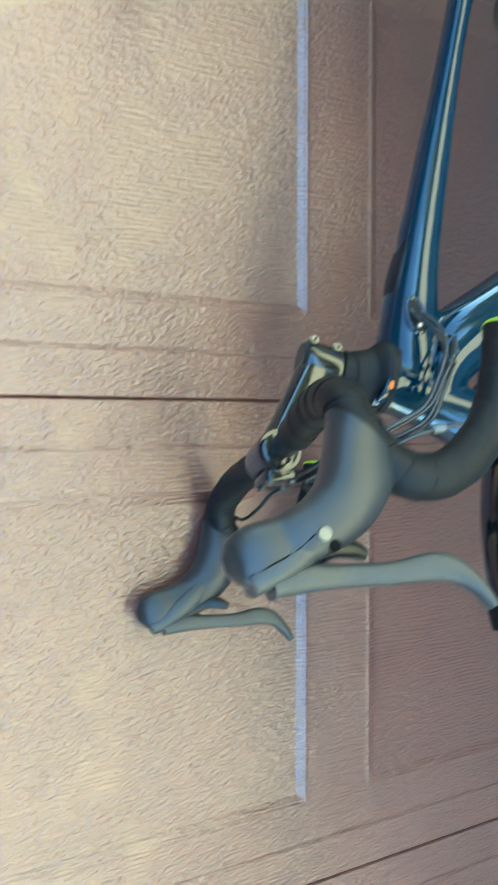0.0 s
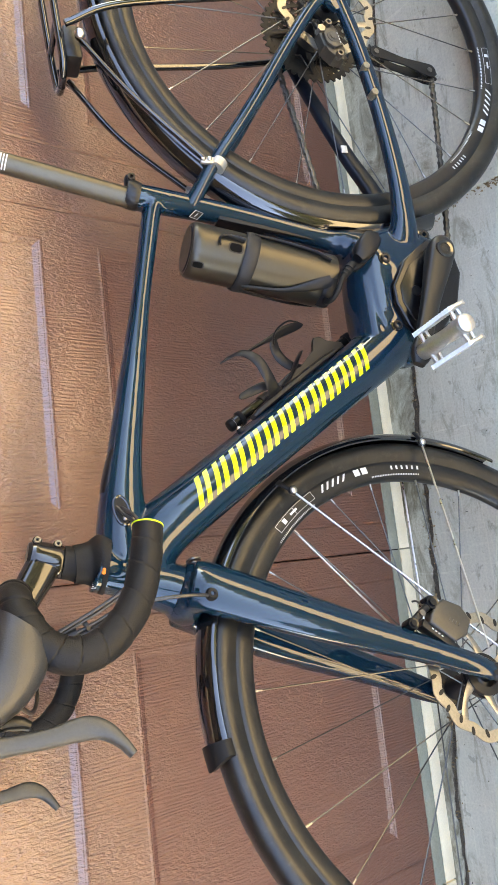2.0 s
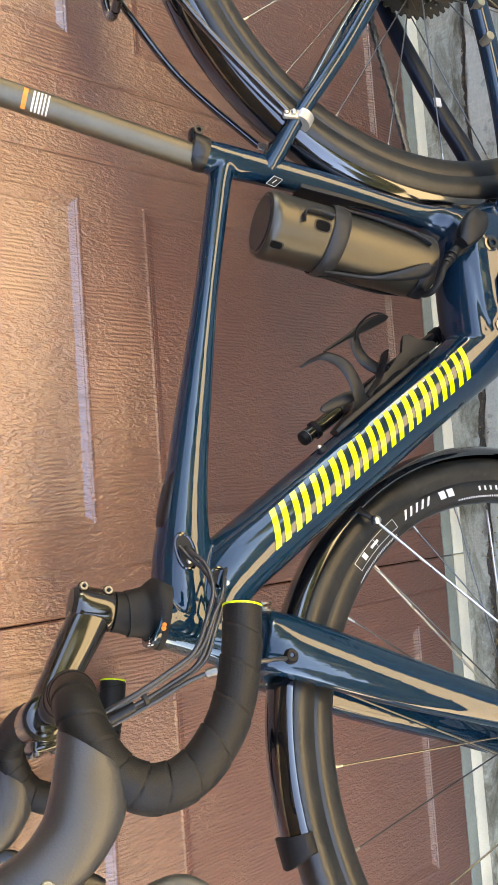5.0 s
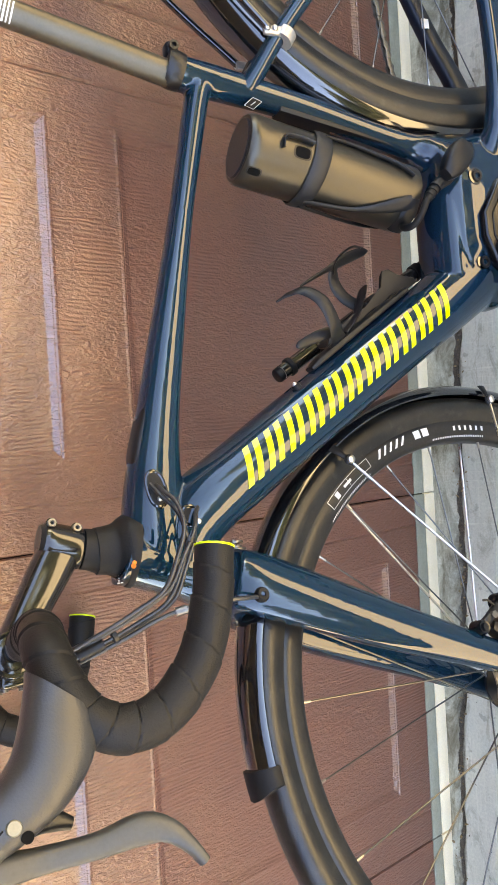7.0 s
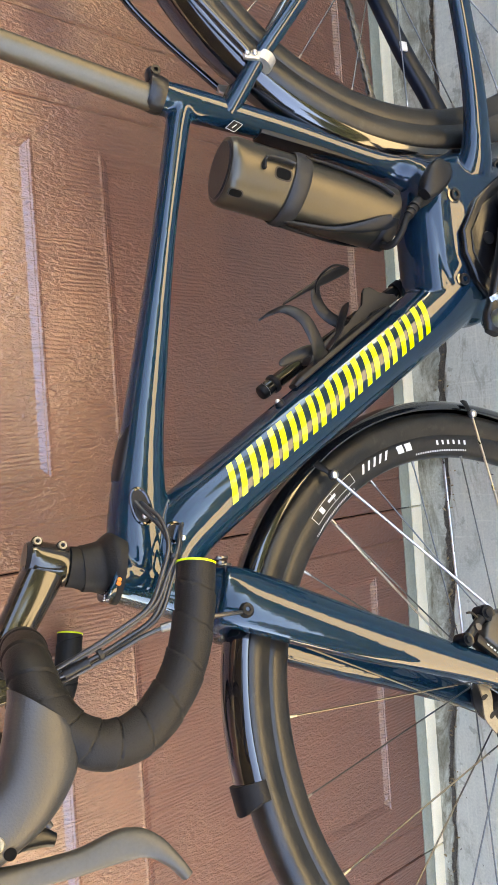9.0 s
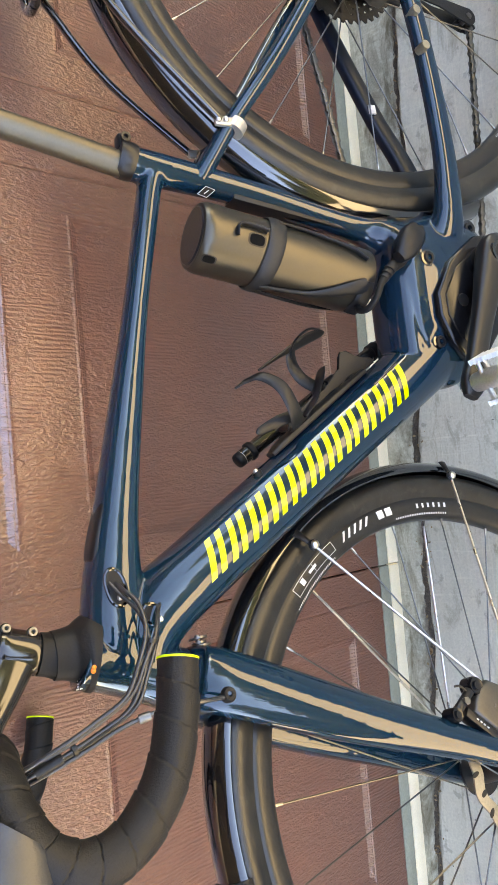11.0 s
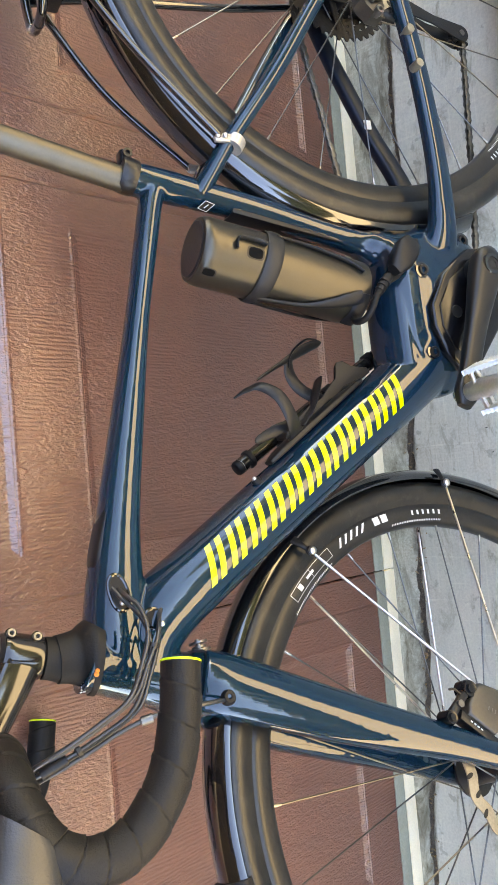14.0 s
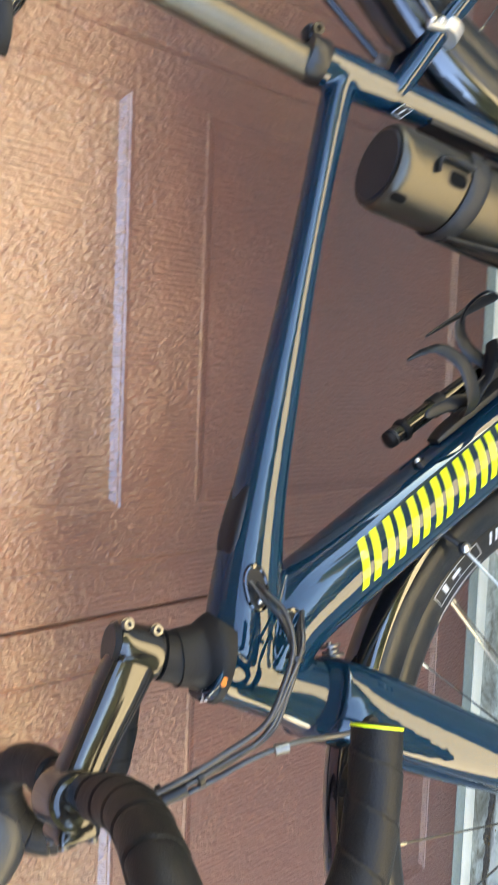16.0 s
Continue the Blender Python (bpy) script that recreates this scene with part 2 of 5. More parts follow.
def spline(points, count):
    """Catmull-Rom through points of any dimension."""
    pts = [np.array(p, float) for p in points]
    if len(pts) == 2:
        return [pts[0] + (pts[1] - pts[0]) * i / (count - 1) for i in range(count)]
    ext = [2 * pts[0] - pts[1], *pts, 2 * pts[-1] - pts[-2]]
    out = []
    for i in range(count):
        u = i / (count - 1) * (len(pts) - 1)
        k = min(int(u), len(pts) - 2)
        f, (a, b, c, d) = u - k, ext[k : k + 4]
        out.append(0.5 * (2 * b + (c - a) * f + (2 * a - 5 * b + 4 * c - d) * f * f + (3 * b - a - 3 * c + d) * f**3))
    return out


def sweep(bm, points, radii, count=24, around=16, side=(0, 1, 0), power=2.0, cap=True, shape=None, steps=None):
    """A tube along points. radii: a number, or one number or pair (across, upright) for each point. side: held direction of the first radius."""
    if isinstance(radii, (int, float)):
        radii = [radii] * len(points)
    rows = [(*p, *(r if isinstance(r, tuple) else (r, r))) for p, r in zip(points, radii)]
    line = spline(rows, count if len(points) > 2 or any(r != radii[0] for r in radii) else max(2, steps or 2))
    rings, n = [], len(line)
    held = Vector(side) if side else None
    before = None
    for i, row in enumerate(line):
        here = Vector(row[:3])
        t = (Vector(line[min(i + 1, n - 1)][:3]) - Vector(line[max(i - 1, 0)][:3])).normalized()
        ref = held if held is not None else (before if before is not None else (Vector((0, 1, 0)) if abs(t.y) < 0.9 else Vector((0, 0, 1))))
        u = (ref - t * ref.dot(t)).normalized()
        before = u
        v = t.cross(u)
        a, b = row[3], row[4]
        ring = []
        for k in range(around):
            w = 2 * math.pi * k / around
            c, s = math.cos(w), math.sin(w)
            if power != 2.0:
                c, s = math.copysign(abs(c) ** (2 / power), c), math.copysign(abs(s) ** (2 / power), s)
            f = shape(i / (n - 1), w) if shape else 1.0
            ring.append(bm.verts.new(here + u * (a * c * f) + v * (b * s * f)))
        rings.append(ring)
    for p, q in zip(rings, rings[1:]):
        for k in range(around):
            bm.faces.new((p[k], p[(k + 1) % around], q[(k + 1) % around], q[k]))
    if cap:
        bm.faces.new(rings[0])
        bm.faces.new(rings[-1])
    return bm


def lathe(bm, profile, centre, around=96, start=0.0, stop=360.0, closed=True):
    """Turns a profile of (radius, across) round the across axis (y) at centre. Angles run from the rear (x) up (z)."""
    full = abs(stop - start) >= 360
    n = around if full else around + 1
    rows = []
    for i in range(n):
        w = radians(start + (stop - start) * i / around)
        rows.append([bm.verts.new((centre[0] + r * math.cos(w), centre[1] + y, centre[2] + r * math.sin(w))) for r, y in profile])
    m = len(profile)
    for i in range(around):
        a, b = rows[i], rows[(i + 1) % n]
        for k in range(m if closed else m - 1):
            bm.faces.new((a[k], a[(k + 1) % m], b[(k + 1) % m], b[k]))
    if not full and closed:
        bm.faces.new(rows[0])
        bm.faces.new(rows[-1])
    return bm


def slab(bm, outline, y0, y1, bevel=0.0, segments=3):
    """An outline of (x, z) pushed from y0 to y1, with rounded edges."""
    low = [bm.verts.new((x, y0, z)) for x, z in outline]
    high = [bm.verts.new((x, y1, z)) for x, z in outline]
    faces = [bm.faces.new(low), bm.faces.new(high)]
    n = len(outline)
    for k in range(n):
        faces.append(bm.faces.new((low[k], low[(k + 1) % n], high[(k + 1) % n], high[k])))
    if bevel:
        edges = {e for f in faces[:2] for e in f.edges}
        bmesh.ops.bevel(bm, geom=list(edges), offset=bevel, segments=segments, affect="EDGES", profile=0.5)
    return bm


def block(bm, lo, hi, bevel=0.0, segments=2):
    made = bmesh.ops.create_cube(bm, size=1.0)["verts"]
    for v in made:
        v.co = Vector([a + (c + 0.5) * (b - a) for a, b, c in zip(lo, hi, v.co)])
    if bevel:
        edges = list({e for v in made for e in v.link_edges})
        bmesh.ops.bevel(bm, geom=edges, offset=bevel, segments=segments, affect="EDGES", profile=0.5)
    return bm


def rod(bm, a, b, r, around=10, r2=None):
    sweep(bm, [a, b], [r, r if r2 is None else r2], count=2, around=around, side=None)
    return bm


def bead(bm, at, r, squash=1.0):
    """A small domed bolt head or nut about a point."""
    made = bmesh.ops.create_icosphere(bm, subdivisions=2, radius=r)["verts"]
    for v in made:
        v.co = Vector((v.co.x, v.co.y * squash, v.co.z)) + Vector(at)
    return bm


def moved(bm, m):
    bmesh.ops.transform(bm, matrix=m, verts=bm.verts)
    return bm


def fresh():
    return bmesh.new()


# ---- the garage front and the ground ----
WALL = 0.30
HEDGE_Y, HEDGE_TOP, TREES_FROM, TREES_TOP = -6.5, 1.5, 4.6, 3.4
COLUMNS = (-2.49, -1.895, -1.30, -0.706, -0.1185, 0.4835, 1.085, 1.68, 2.275)
ROWS_LOW, ROWS_HIGH = (0.127, 0.6975, 1.262), (0.6085, 1.1735, 1.733)
DOOR_LOW, DOOR_HIGH = 0.052, 1.87

garage_door = tagged(new("garage_door"), "brown wood-grained steel garage door with raised panels", "garage door", kind="structure")


def section(x0, x1):
    """One upright section of the door with three recessed panels, shallow creases beside its joints."""
    bm = fresh()
    gap, inset = 0.0006, 0.0995
    xl, xr = x0 + gap, x1 - gap
    pl, pr = x0 + inset, x1 - inset
    crease = 0.052
    # Across: the depth of the flat stiles, creases included.
    flat = [(xl, 0.0025), (xl + 0.0015, 0), (x0 + crease - 0.003, 0), (x0 + crease, 0.0016), (x0 + crease + 0.003, 0), (pl, 0)]
    flat_r = [(pr, 0), (x1 - crease - 0.003, 0), (x1 - crease, 0.0016), (x1 - crease + 0.003, 0), (xr - 0.0015, 0), (xr, 0.0025)]
    levels = [DOOR_LOW] + [v for pair in zip(ROWS_LOW, ROWS_HIGH) for v in pair] + [DOOR_HIGH]

    def strip(columns, z0, z1):
        for (a, da), (b, db) in zip(columns, columns[1:]):
            vs = [bm.verts.new((x, WALL + d, z)) for x, d, z in ((a, da, z0), (b, db, z0), (b, db, z1), (a, da, z1))]
            bm.faces.new(vs)

    for z0, z1 in zip(levels, levels[1:]):
        strip(flat, z0, z1)
        strip(flat_r, z0, z1)
    for k in range(0, len(levels) - 1, 2):
        strip([(pl, 0), (pr, 0)], levels[k], levels[k + 1])
    # Each panel: a fine bead, a slope down to the field.
    for z0, z1 in zip(ROWS_LOW, ROWS_HIGH):
        loops = []
        for inner, deep in ((0, 0), (0.0024, -0.0006), (0.004, -0.0006), (0.006, 0.0006), (0.0075, 0.0008), (0.0147, 0.0042), (0.0165, 0.0045)):
            loops.append([bm.verts.new((x, WALL + deep, z)) for x, z in ((pl + inner, z0 + inner), (pr - inner, z0 + inner), (pr - inner, z1 - inner), (pl + inner, z1 - inner))])
        for a, b in zip(loops, loops[1:]):
            for k in range(4):
                bm.faces.new((a[k], a[(k + 1) % 4], b[(k + 1) % 4], b[k]))
        bm.faces.new(loops[-1])
    bmesh.ops.remove_doubles(bm, verts=bm.verts, dist=0.0001)
    return bm


for x0, x1 in zip(COLUMNS, COLUMNS[1:]):
    part("door_section", section(x0, x1), M_DOOR, garage_door, angle=12)
part("door_backing", block(fresh(), (COLUMNS[0], WALL + 0.0075, 0.02), (COLUMNS[-1], WALL + 0.06, DOOR_HIGH)), M_GAP, garage_door)
for x0, x1 in zip(COLUMNS, COLUMNS[1:]):
    part("bottom_seal", block(fresh(), (x0 + 0.001, WALL - 0.001, 0.0255), (x1 - 0.001, WALL + 0.007, DOOR_LOW - 0.001), 0.001), M_SEAL, garage_door, "grey-green weather seal")
    part("bottom_trim", block(fresh(), (x0 + 0.0015, WALL - 0.002, -0.002), (x1 - 0.0015, WALL + 0.006, 0.025), 0.001), M_WHITE, garage_door, "weathered white bottom strip")

wall_north = tagged(new("wall_north"), "plain stucco wall above and beside the garage door", "wall", kind="structure")
part("wall_above", block(fresh(), (COLUMNS[0], WALL, DOOR_HIGH), (COLUMNS[-1], WALL + 0.2, 2.5)), M_STUCCO, wall_north)
part("wall_side", block(fresh(), (-5.0, WALL, -0.02), (COLUMNS[0], WALL + 0.2, 2.5)), M_STUCCO, wall_north)
part("wall_side", block(fresh(), (COLUMNS[-1], WALL, -0.02), (5.0, WALL + 0.2, 2.5)), M_STUCCO, wall_north)
# Unseen overhang, added to shade the slab and cut the sky in reflections.
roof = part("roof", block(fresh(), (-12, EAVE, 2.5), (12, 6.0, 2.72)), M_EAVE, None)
tagged(roof, "unseen dark roof, added to shade the slab and cut off the reflected sky", "roof", kind="structure")


def hedge():
    """An unseen far dark mass of leaves, added for reflections, with an uneven, loose top."""
    rnd = random.Random(11)
    shapes = {}
    for level in (1, 2):
        bm = fresh()
        bmesh.ops.create_icosphere(bm, subdivisions=level, radius=1.0)
        bm.verts.index_update()
        shapes[level] = ([Vector(v.co) for v in bm.verts], [[v.index for v in f.verts] for f in bm.faces])
        bm.free()
    points, faces = [], []

    def clump(level, at, size, rough):
        verts, tris = shapes[level]
        base = len(points)
        for d in verts:
            f = 1 + rough * noise.noise(d * 2.2 + at)
            points.append((at.x + d.x * size[0] * f, at.y + d.y * size[1] * f, at.z + d.z * size[2] * f))
        faces.extend([[base + k for k in tri] for tri in tris])

    for k in range(260):
        x = -26 + 52 * k / 259 + rnd.uniform(-0.1, 0.1)
        high = 0.5 + 0.5 * math.tanh((abs(x - 0.1) - TREES_FROM) / 0.6)
        top = HEDGE_TOP + (TREES_TOP - HEDGE_TOP) * high + (0.35 + 0.9 * high) * noise.noise((x * 0.5, 4, 0)) + rnd.uniform(-0.15, 0.1)
        for z in (0.2, 0.5, 0.75):
            clump(2, Vector((x, HEDGE_Y + rnd.uniform(-0.15, 0.15), top * z)), (rnd.uniform(0.18, 0.3), 0.4, top * 0.3), 0.4)
        # loose sprigs along the top
        for _ in range(9):
            r = rnd.uniform(0.02, 0.075)
            clump(1, Vector((x + rnd.uniform(-0.2, 0.2), HEDGE_Y + rnd.uniform(-0.3, 0.3), top * rnd.uniform(0.97, 1.12))), (r, r, r * rnd.uniform(0.7, 1.8)), 0.2)
    mesh = bpy.data.meshes.new("backdrop")
    mesh.from_pydata(points, [], faces)
    mesh.materials.append(M_HEDGE)
    return new("backdrop", mesh)


# Out of view: stands in for the dark surroundings mirrored in the gloss paint.
tagged(hedge(), "unseen dark leafy hedge, added to bound the sky in reflections", "hedge", kind="structure")


def crack(x):
    """The wandering line of the crack along the door."""
    return 0.2365 - 0.05 * x + 0.004 * math.sin(9 * x + 1) + 0.0025 * math.sin(31 * x) + 0.0015 * math.sin(83 * x)


def ground_sheet():
    """The smooth slab: finely cut along its broken edge, wide to the horizon."""
    bm = fresh()
    xs = sorted([-2000, -60, -6, -3] + [-2.4 + 0.02 * i for i in range(241)] + [0.4865, 0.4885] + [3, 6, 60, 2000])
    rows = []
    for x in xs:
        edge = crack(max(-2.4, min(2.4, x))) - 0.0022 + 0.003 * noise.noise((x * 28, 0, 0)) + 0.0015 * noise.noise((x * 90, 7, 0))
        high = 0.006 if x > 0.487 else 0.0
        rows.append([bm.verts.new((x, y, z + high)) for y, z in ((-2500, 0), (-60, 0), (-6, 0), (SLAB_END, 0), (edge - 0.06, 0), (edge - 0.003, 0), (edge, -0.003), (edge + 0.001, -0.02))])
    for a, b in zip(rows, rows[1:]):
        for k in range(7):
            bm.faces.new((a[k], b[k], b[k + 1], a[k + 1])).material_index = 1 if k < 3 else 0
    return bm


SLAB_END = -0.95
ground = tagged(part("ground", ground_sheet(), M_SLAB, None), "smooth grey concrete driveway slab with small pits", "ground", kind="structure")


def rough_strip():
    bm = fresh()
    rows = []
    for i in range(481):
        x = -2.4 + 0.01 * i
        edge = crack(x) + 0.0025 + 0.0035 * noise.noise((x * 30, 3, 0)) + 0.002 * noise.noise((x * 110, 5, 0))
        row = []
        for k in range(9):
            y = edge + (WALL + 0.05 - edge) * k / 8
            z = 0.0015 * noise.noise((x * 45, y * 60, 0)) + 0.0025 * noise.noise((x * 9, y * 14, 2)) - (0.006 if k == 0 else 0)
            row.append(bm.verts.new((x, y, z - 0.001)))
        row.insert(0, bm.verts.new((x, edge - 0.001, -0.02)))
        rows.append(row)
    for a, b in zip(rows, rows[1:]):
        for k in range(9):
            bm.faces.new((a[k], b[k], b[k + 1], a[k + 1]))
    return bm


ground.data.materials.append(M_FAR)
pavement = tagged(part("pavement", rough_strip(), M_ROUGH, None), "rough pale concrete strip along the garage door", "pavement", kind="structure")


def crack_dirt():
    bm = fresh()
    rows = []
    for i in range(601):
        x = -2.4 + 0.008 * i
        c = crack(x)
        rows.append([bm.verts.new((x, c + d, -0.0028 - 0.2 * abs(d) + 0.0025 * noise.noise((x * 60, d * 260, 1)) + 0.0016 * noise.noise((x * 190, d * 500, 1)))) for d in (-0.02, -0.012, -0.007, -0.0035, 0.0, 0.0035, 0.007, 0.012, 0.02)])
    for a, b in zip(rows, rows[1:]):
        for k in range(8):
            bm.faces.new((a[k], b[k], b[k + 1], a[k + 1]))
    return bm


dirt = tagged(part("crack_dirt", crack_dirt(), M_DIRT, None), "dark dirt filling the crack in the concrete", "dirt", kind="stuff")


def litter():
    """Leaf bits and grit along the crack."""
    bm = fresh()
    rnd = random.Random(5)
    for _ in range(420):
        x = rnd.uniform(-1.3, 1.5)
        y = crack(x) + rnd.gauss(0, 0.006)
        r = rnd.uniform(0.0008, 0.003) * (1.6 if rnd.random() < 0.12 else 1)
        made = bmesh.ops.create_icosphere(bm, subdivisions=1, radius=r)["verts"]
        m = Matrix.Translation((x, y, 0.0005)) @ Euler((rnd.uniform(0, 3), rnd.uniform(0, 3), rnd.uniform(0, 3))).to_matrix().to_4x4() @ Matrix.Diagonal((1.5, 0.9, 0.3, 1))
        for v in made:
            v.co = m @ v.co
    return bm


tagged(part("leaf_litter", litter(), M_DRY, None, smooth=False), "dry brown leaf bits and grit along the crack", "leaf litter", kind="stuff")


def joint_dirt():
    """Crumbs of earth and dry moss in the joint that crosses the slab."""
    bm = fresh()
    rnd = random.Random(8)
    for k in range(520):
        heap = k < 260
        y = rnd.gauss(-0.035, 0.03) if heap else rnd.uniform(-0.9, 0.22)
        x = 0.488 - 0.16 * max(0, y) + rnd.gauss(0, 0.0075 if heap else 0.0022) + 0.003 * math.sin(y * 40)
        r = rnd.uniform(0.0008, 0.0032 if heap else 0.0016)
        made = bmesh.ops.create_icosphere(bm, subdivisions=1, radius=r)["verts"]
        m = Matrix.Translation((x, y, 0.0004)) @ Euler((rnd.uniform(0, 3), rnd.uniform(0, 3), rnd.uniform(0, 3))).to_matrix().to_4x4() @ Matrix.Diagonal((1.5, 0.9, 0.5, 1))
        for v in made:
            v.co = m @ v.co
    return bm


tagged(part("joint_dirt", joint_dirt(), M_DRY, None, smooth=False), "brown earth and dry moss along a slab joint", "dirt", kind="stuff")


def grit():
    """Dark specks and crumbs lying about the slab."""
    bm = fresh()
    rnd = random.Random(21)
    for _ in range(260):
        x, y = rnd.uniform(-0.9, 1.4), rnd.uniform(-0.35, 0.29)
        r = rnd.uniform(0.0005, 0.0013) * (2.2 if rnd.random() < 0.06 else 1)
        made = bmesh.ops.create_icosphere(bm, subdivisions=1, radius=r)["verts"]
        m = Matrix.Translation((x, y, r * 0.25)) @ Euler((0, 0, rnd.uniform(0, 3))).to_matrix().to_4x4() @ Matrix.Diagonal((rnd.uniform(1, 3), 0.9, 0.4, 1))
        for v in made:
            v.co = m @ v.co
    return bm


tagged(part("grit", grit(), M_SPECK, None, smooth=False), "dark grit and crumbs strewn over the concrete", "grit", kind="stuff")


from mathutils.bvhtree import BVHTree

# ---- the bicycle: x to its rear, y to its right (the door), z up in its own leaning plane ----
LEAN = pose(0.0106, -0.1214, 0.0, -17.658, 0, 4.978)
AXIS, FOOT = Vector((math.cos(radians(71)), 0, math.sin(radians(71)))), Vector((-0.3763, 0, 0))
STEER = Matrix.Translation(FOOT) @ Matrix.Rotation(radians(14.87), 4, AXIS) @ Matrix.Translation(-FOOT)
bicycle = tagged(new("bicycle"), "deep blue drop-bar electric road bicycle leaning on the garage door", "bicycle")
bicycle.matrix_world = LEAN


def left(points):
    """Points given as (x, to the left, up)."""
    return [(x, -n, z) for x, n, z in points]


def pillow(bm, outline, depth, power=2.8, layers=9):
    """A domed body: the outline in the middle plane, rounding off to both sides."""
    pts = [Vector((q[0], 0, q[1])) for q in spline(outline + [outline[0]], 72)[:-1]]
    mid = sum(pts, Vector()) / len(pts)
    rings = []
    for k in range(-layers, layers + 1):
        u = math.sin(0.5 * math.pi * k / layers)
        f = max(0.02, 1 - abs(u) ** power) ** (1 / power)
        rings.append([bm.verts.new(mid + (p - mid) * f + Vector((0, depth * u, 0))) for p in pts])
    n = len(pts)
    for a, b in zip(rings, rings[1:]):
        for k in range(n):
            bm.faces.new((a[k], a[(k + 1) % n], b[(k + 1) % n], b[k]))
    bm.faces.new(rings[0]), bm.faces.new(rings[-1])


# Frame
bm = fresh()
sweep(bm, left([(0.372, 0, 0.657), (0.345, 0, 0.665), (0.232, 0, 0.6935), (0.115, 0, 0.7215), (0.03, 0, 0.741), (-0.03, 0, 0.752), (-0.07, 0, 0.756), (-0.105, 0, 0.757)]),
      [(0.0155, 0.0125), (0.0145, 0.0125), (0.0145, 0.0122), (0.0175, 0.0172), (0.021, 0.0215), (0.0245, 0.0275), (0.0265, 0.031), (0.025, 0.031)], 60, 32, power=2.3)
sweep(bm, left([(-0.117, 0, 0.736), (-0.069, 0, 0.7165), (-0.025, 0, 0.653), (0.07, 0, 0.4985), (0.144, 0, 0.378), (0.187, 0, 0.319), (0.21, 0, 0.29)]),
      [(0.024, 0.028), (0.031, 0.0355), (0.0355, 0.035), (0.0365, 0.0347), (0.038, 0.037), (0.039, 0.044), (0.038, 0.044)], 60, 32, power=2.0)
sweep(bm, left([(-0.0925, 0, 0.789), (-0.1, 0, 0.772), (-0.118, 0, 0.732), (-0.134, 0, 0.697)]), [0.0305, 0.0275, 0.0275, 0.031], 24, 32)
sweep(bm, left([(0.3835, 0, 0.687), (0.379, 0, 0.655), (0.3585, 0, 0.548), (0.327, 0, 0.42), (0.316, 0, 0.385), (0.302, 0, 0.345)]),
      [(0.0168, 0.0168), (0.0178, 0.0178), (0.0165, 0.0155), (0.0175, 0.0165), (0.026, 0.022), (0.036, 0.026)], 40, 28)
pillow(bm, [(0.15, 0.385), (0.19, 0.394), (0.284, 0.39), (0.32, 0.388), (0.335, 0.345), (0.341, 0.305), (0.333, 0.262), (0.314, 0.24), (0.27, 0.227), (0.21, 0.236), (0.16, 0.264), (0.131, 0.31), (0.134, 0.348)], 0.0425, 2.9)
sweep(bm, left([(0.15, 0, 0.372), (0.2, 0, 0.37), (0.26, 0, 0.366), (0.312, 0, 0.358)]), [(0.034, 0.026), (0.035, 0.027), (0.034, 0.027), (0.03, 0.026)], 20, 28, power=2.3)
# roots of the chain stays, melted into the motor shell
sweep(bm, left([(0.285, 0.018, 0.308), (0.32, 0.031, 0.302), (0.345, 0.0375, 0.3), (0.385, 0.044, 0.301)]), [(0.013, 0.028), (0.0145, 0.0225), (0.0125, 0.0175), (0.0085, 0.0135)], 24, 20, power=2.4)
sweep(bm, left([(0.285, -0.018, 0.292), (0.32, -0.031, 0.29), (0.345, -0.0375, 0.2895), (0.385, -0.042, 0.2925)]), [(0.013, 0.034), (0.0145, 0.0265), (0.0125, 0.0185), (0.0085, 0.0135)], 24, 20, power=2.4)
frame_skin = BVHTree.FromBMesh(bm)
frame_part = blended(part("frame", bm, M_PAINT, bicycle, "deep blue gloss-painted carbon frame", 30), 0.0016, 14)

CHAINSTAY = {1: ([0.304, 0.3, 0.301, 0.313, 0.332, 0.348], [0.026, 0.019, 0.0145, 0.0125, 0.0115, 0.011]), -1: ([0.252, 0.26, 0.284, 0.309, 0.343, 0.367], [0.024, 0.0185, 0.0148, 0.0132, 0.0118, 0.011])}
for s in (1, -1):
    heights, tall = CHAINSTAY[s]
    bm = fresh()
    sweep(bm, left([(x, n * s, z) for x, n, z in zip((0.31, 0.338, 0.4 if s > 0 else 0.43, 0.5, 0.6, 0.672), (0.026, 0.036, 0.046, 0.057, 0.0665, 0.07), heights)]),
          list(zip((0.012, 0.0115, 0.0095, 0.009, 0.0085, 0.007), tall)), 60, 24, power=2.6)
    # the door-side stay is a darker, less glossy blue than the frame
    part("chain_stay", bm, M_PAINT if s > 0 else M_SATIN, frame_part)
    bm = fresh()
    sweep(bm, left([(0.37, 0.006 * s, 0.606), (0.382, 0.013 * s, 0.598), (0.424, 0.03 * s, 0.57), (0.5, 0.048 * s, 0.511), (0.6, 0.061 * s, 0.441), (0.668, 0.068 * s, 0.388), (0.684, 0.07 * s, 0.358)]),
          [(0.012, 0.013), (0.0098, 0.0105), (0.0088, 0.0092), (0.0088, 0.0092), (0.0088, 0.0092), (0.0085, 0.0095), (0.006, 0.012)], 64, 24)
    part("seat_stay", bm, M_PAINT, frame_part)
    bm = fresh()
    slab(bm, [(0.655, 0.36), (0.675, 0.385), (0.69, 0.372), (0.706, 0.347), (0.69, 0.328), (0.665, 0.334)], -0.07 * s - 0.005, -0.07 * s + 0.005, 0.002, 2)
    part("dropout", bm, M_PAINT, frame_part)
bm = fresh()
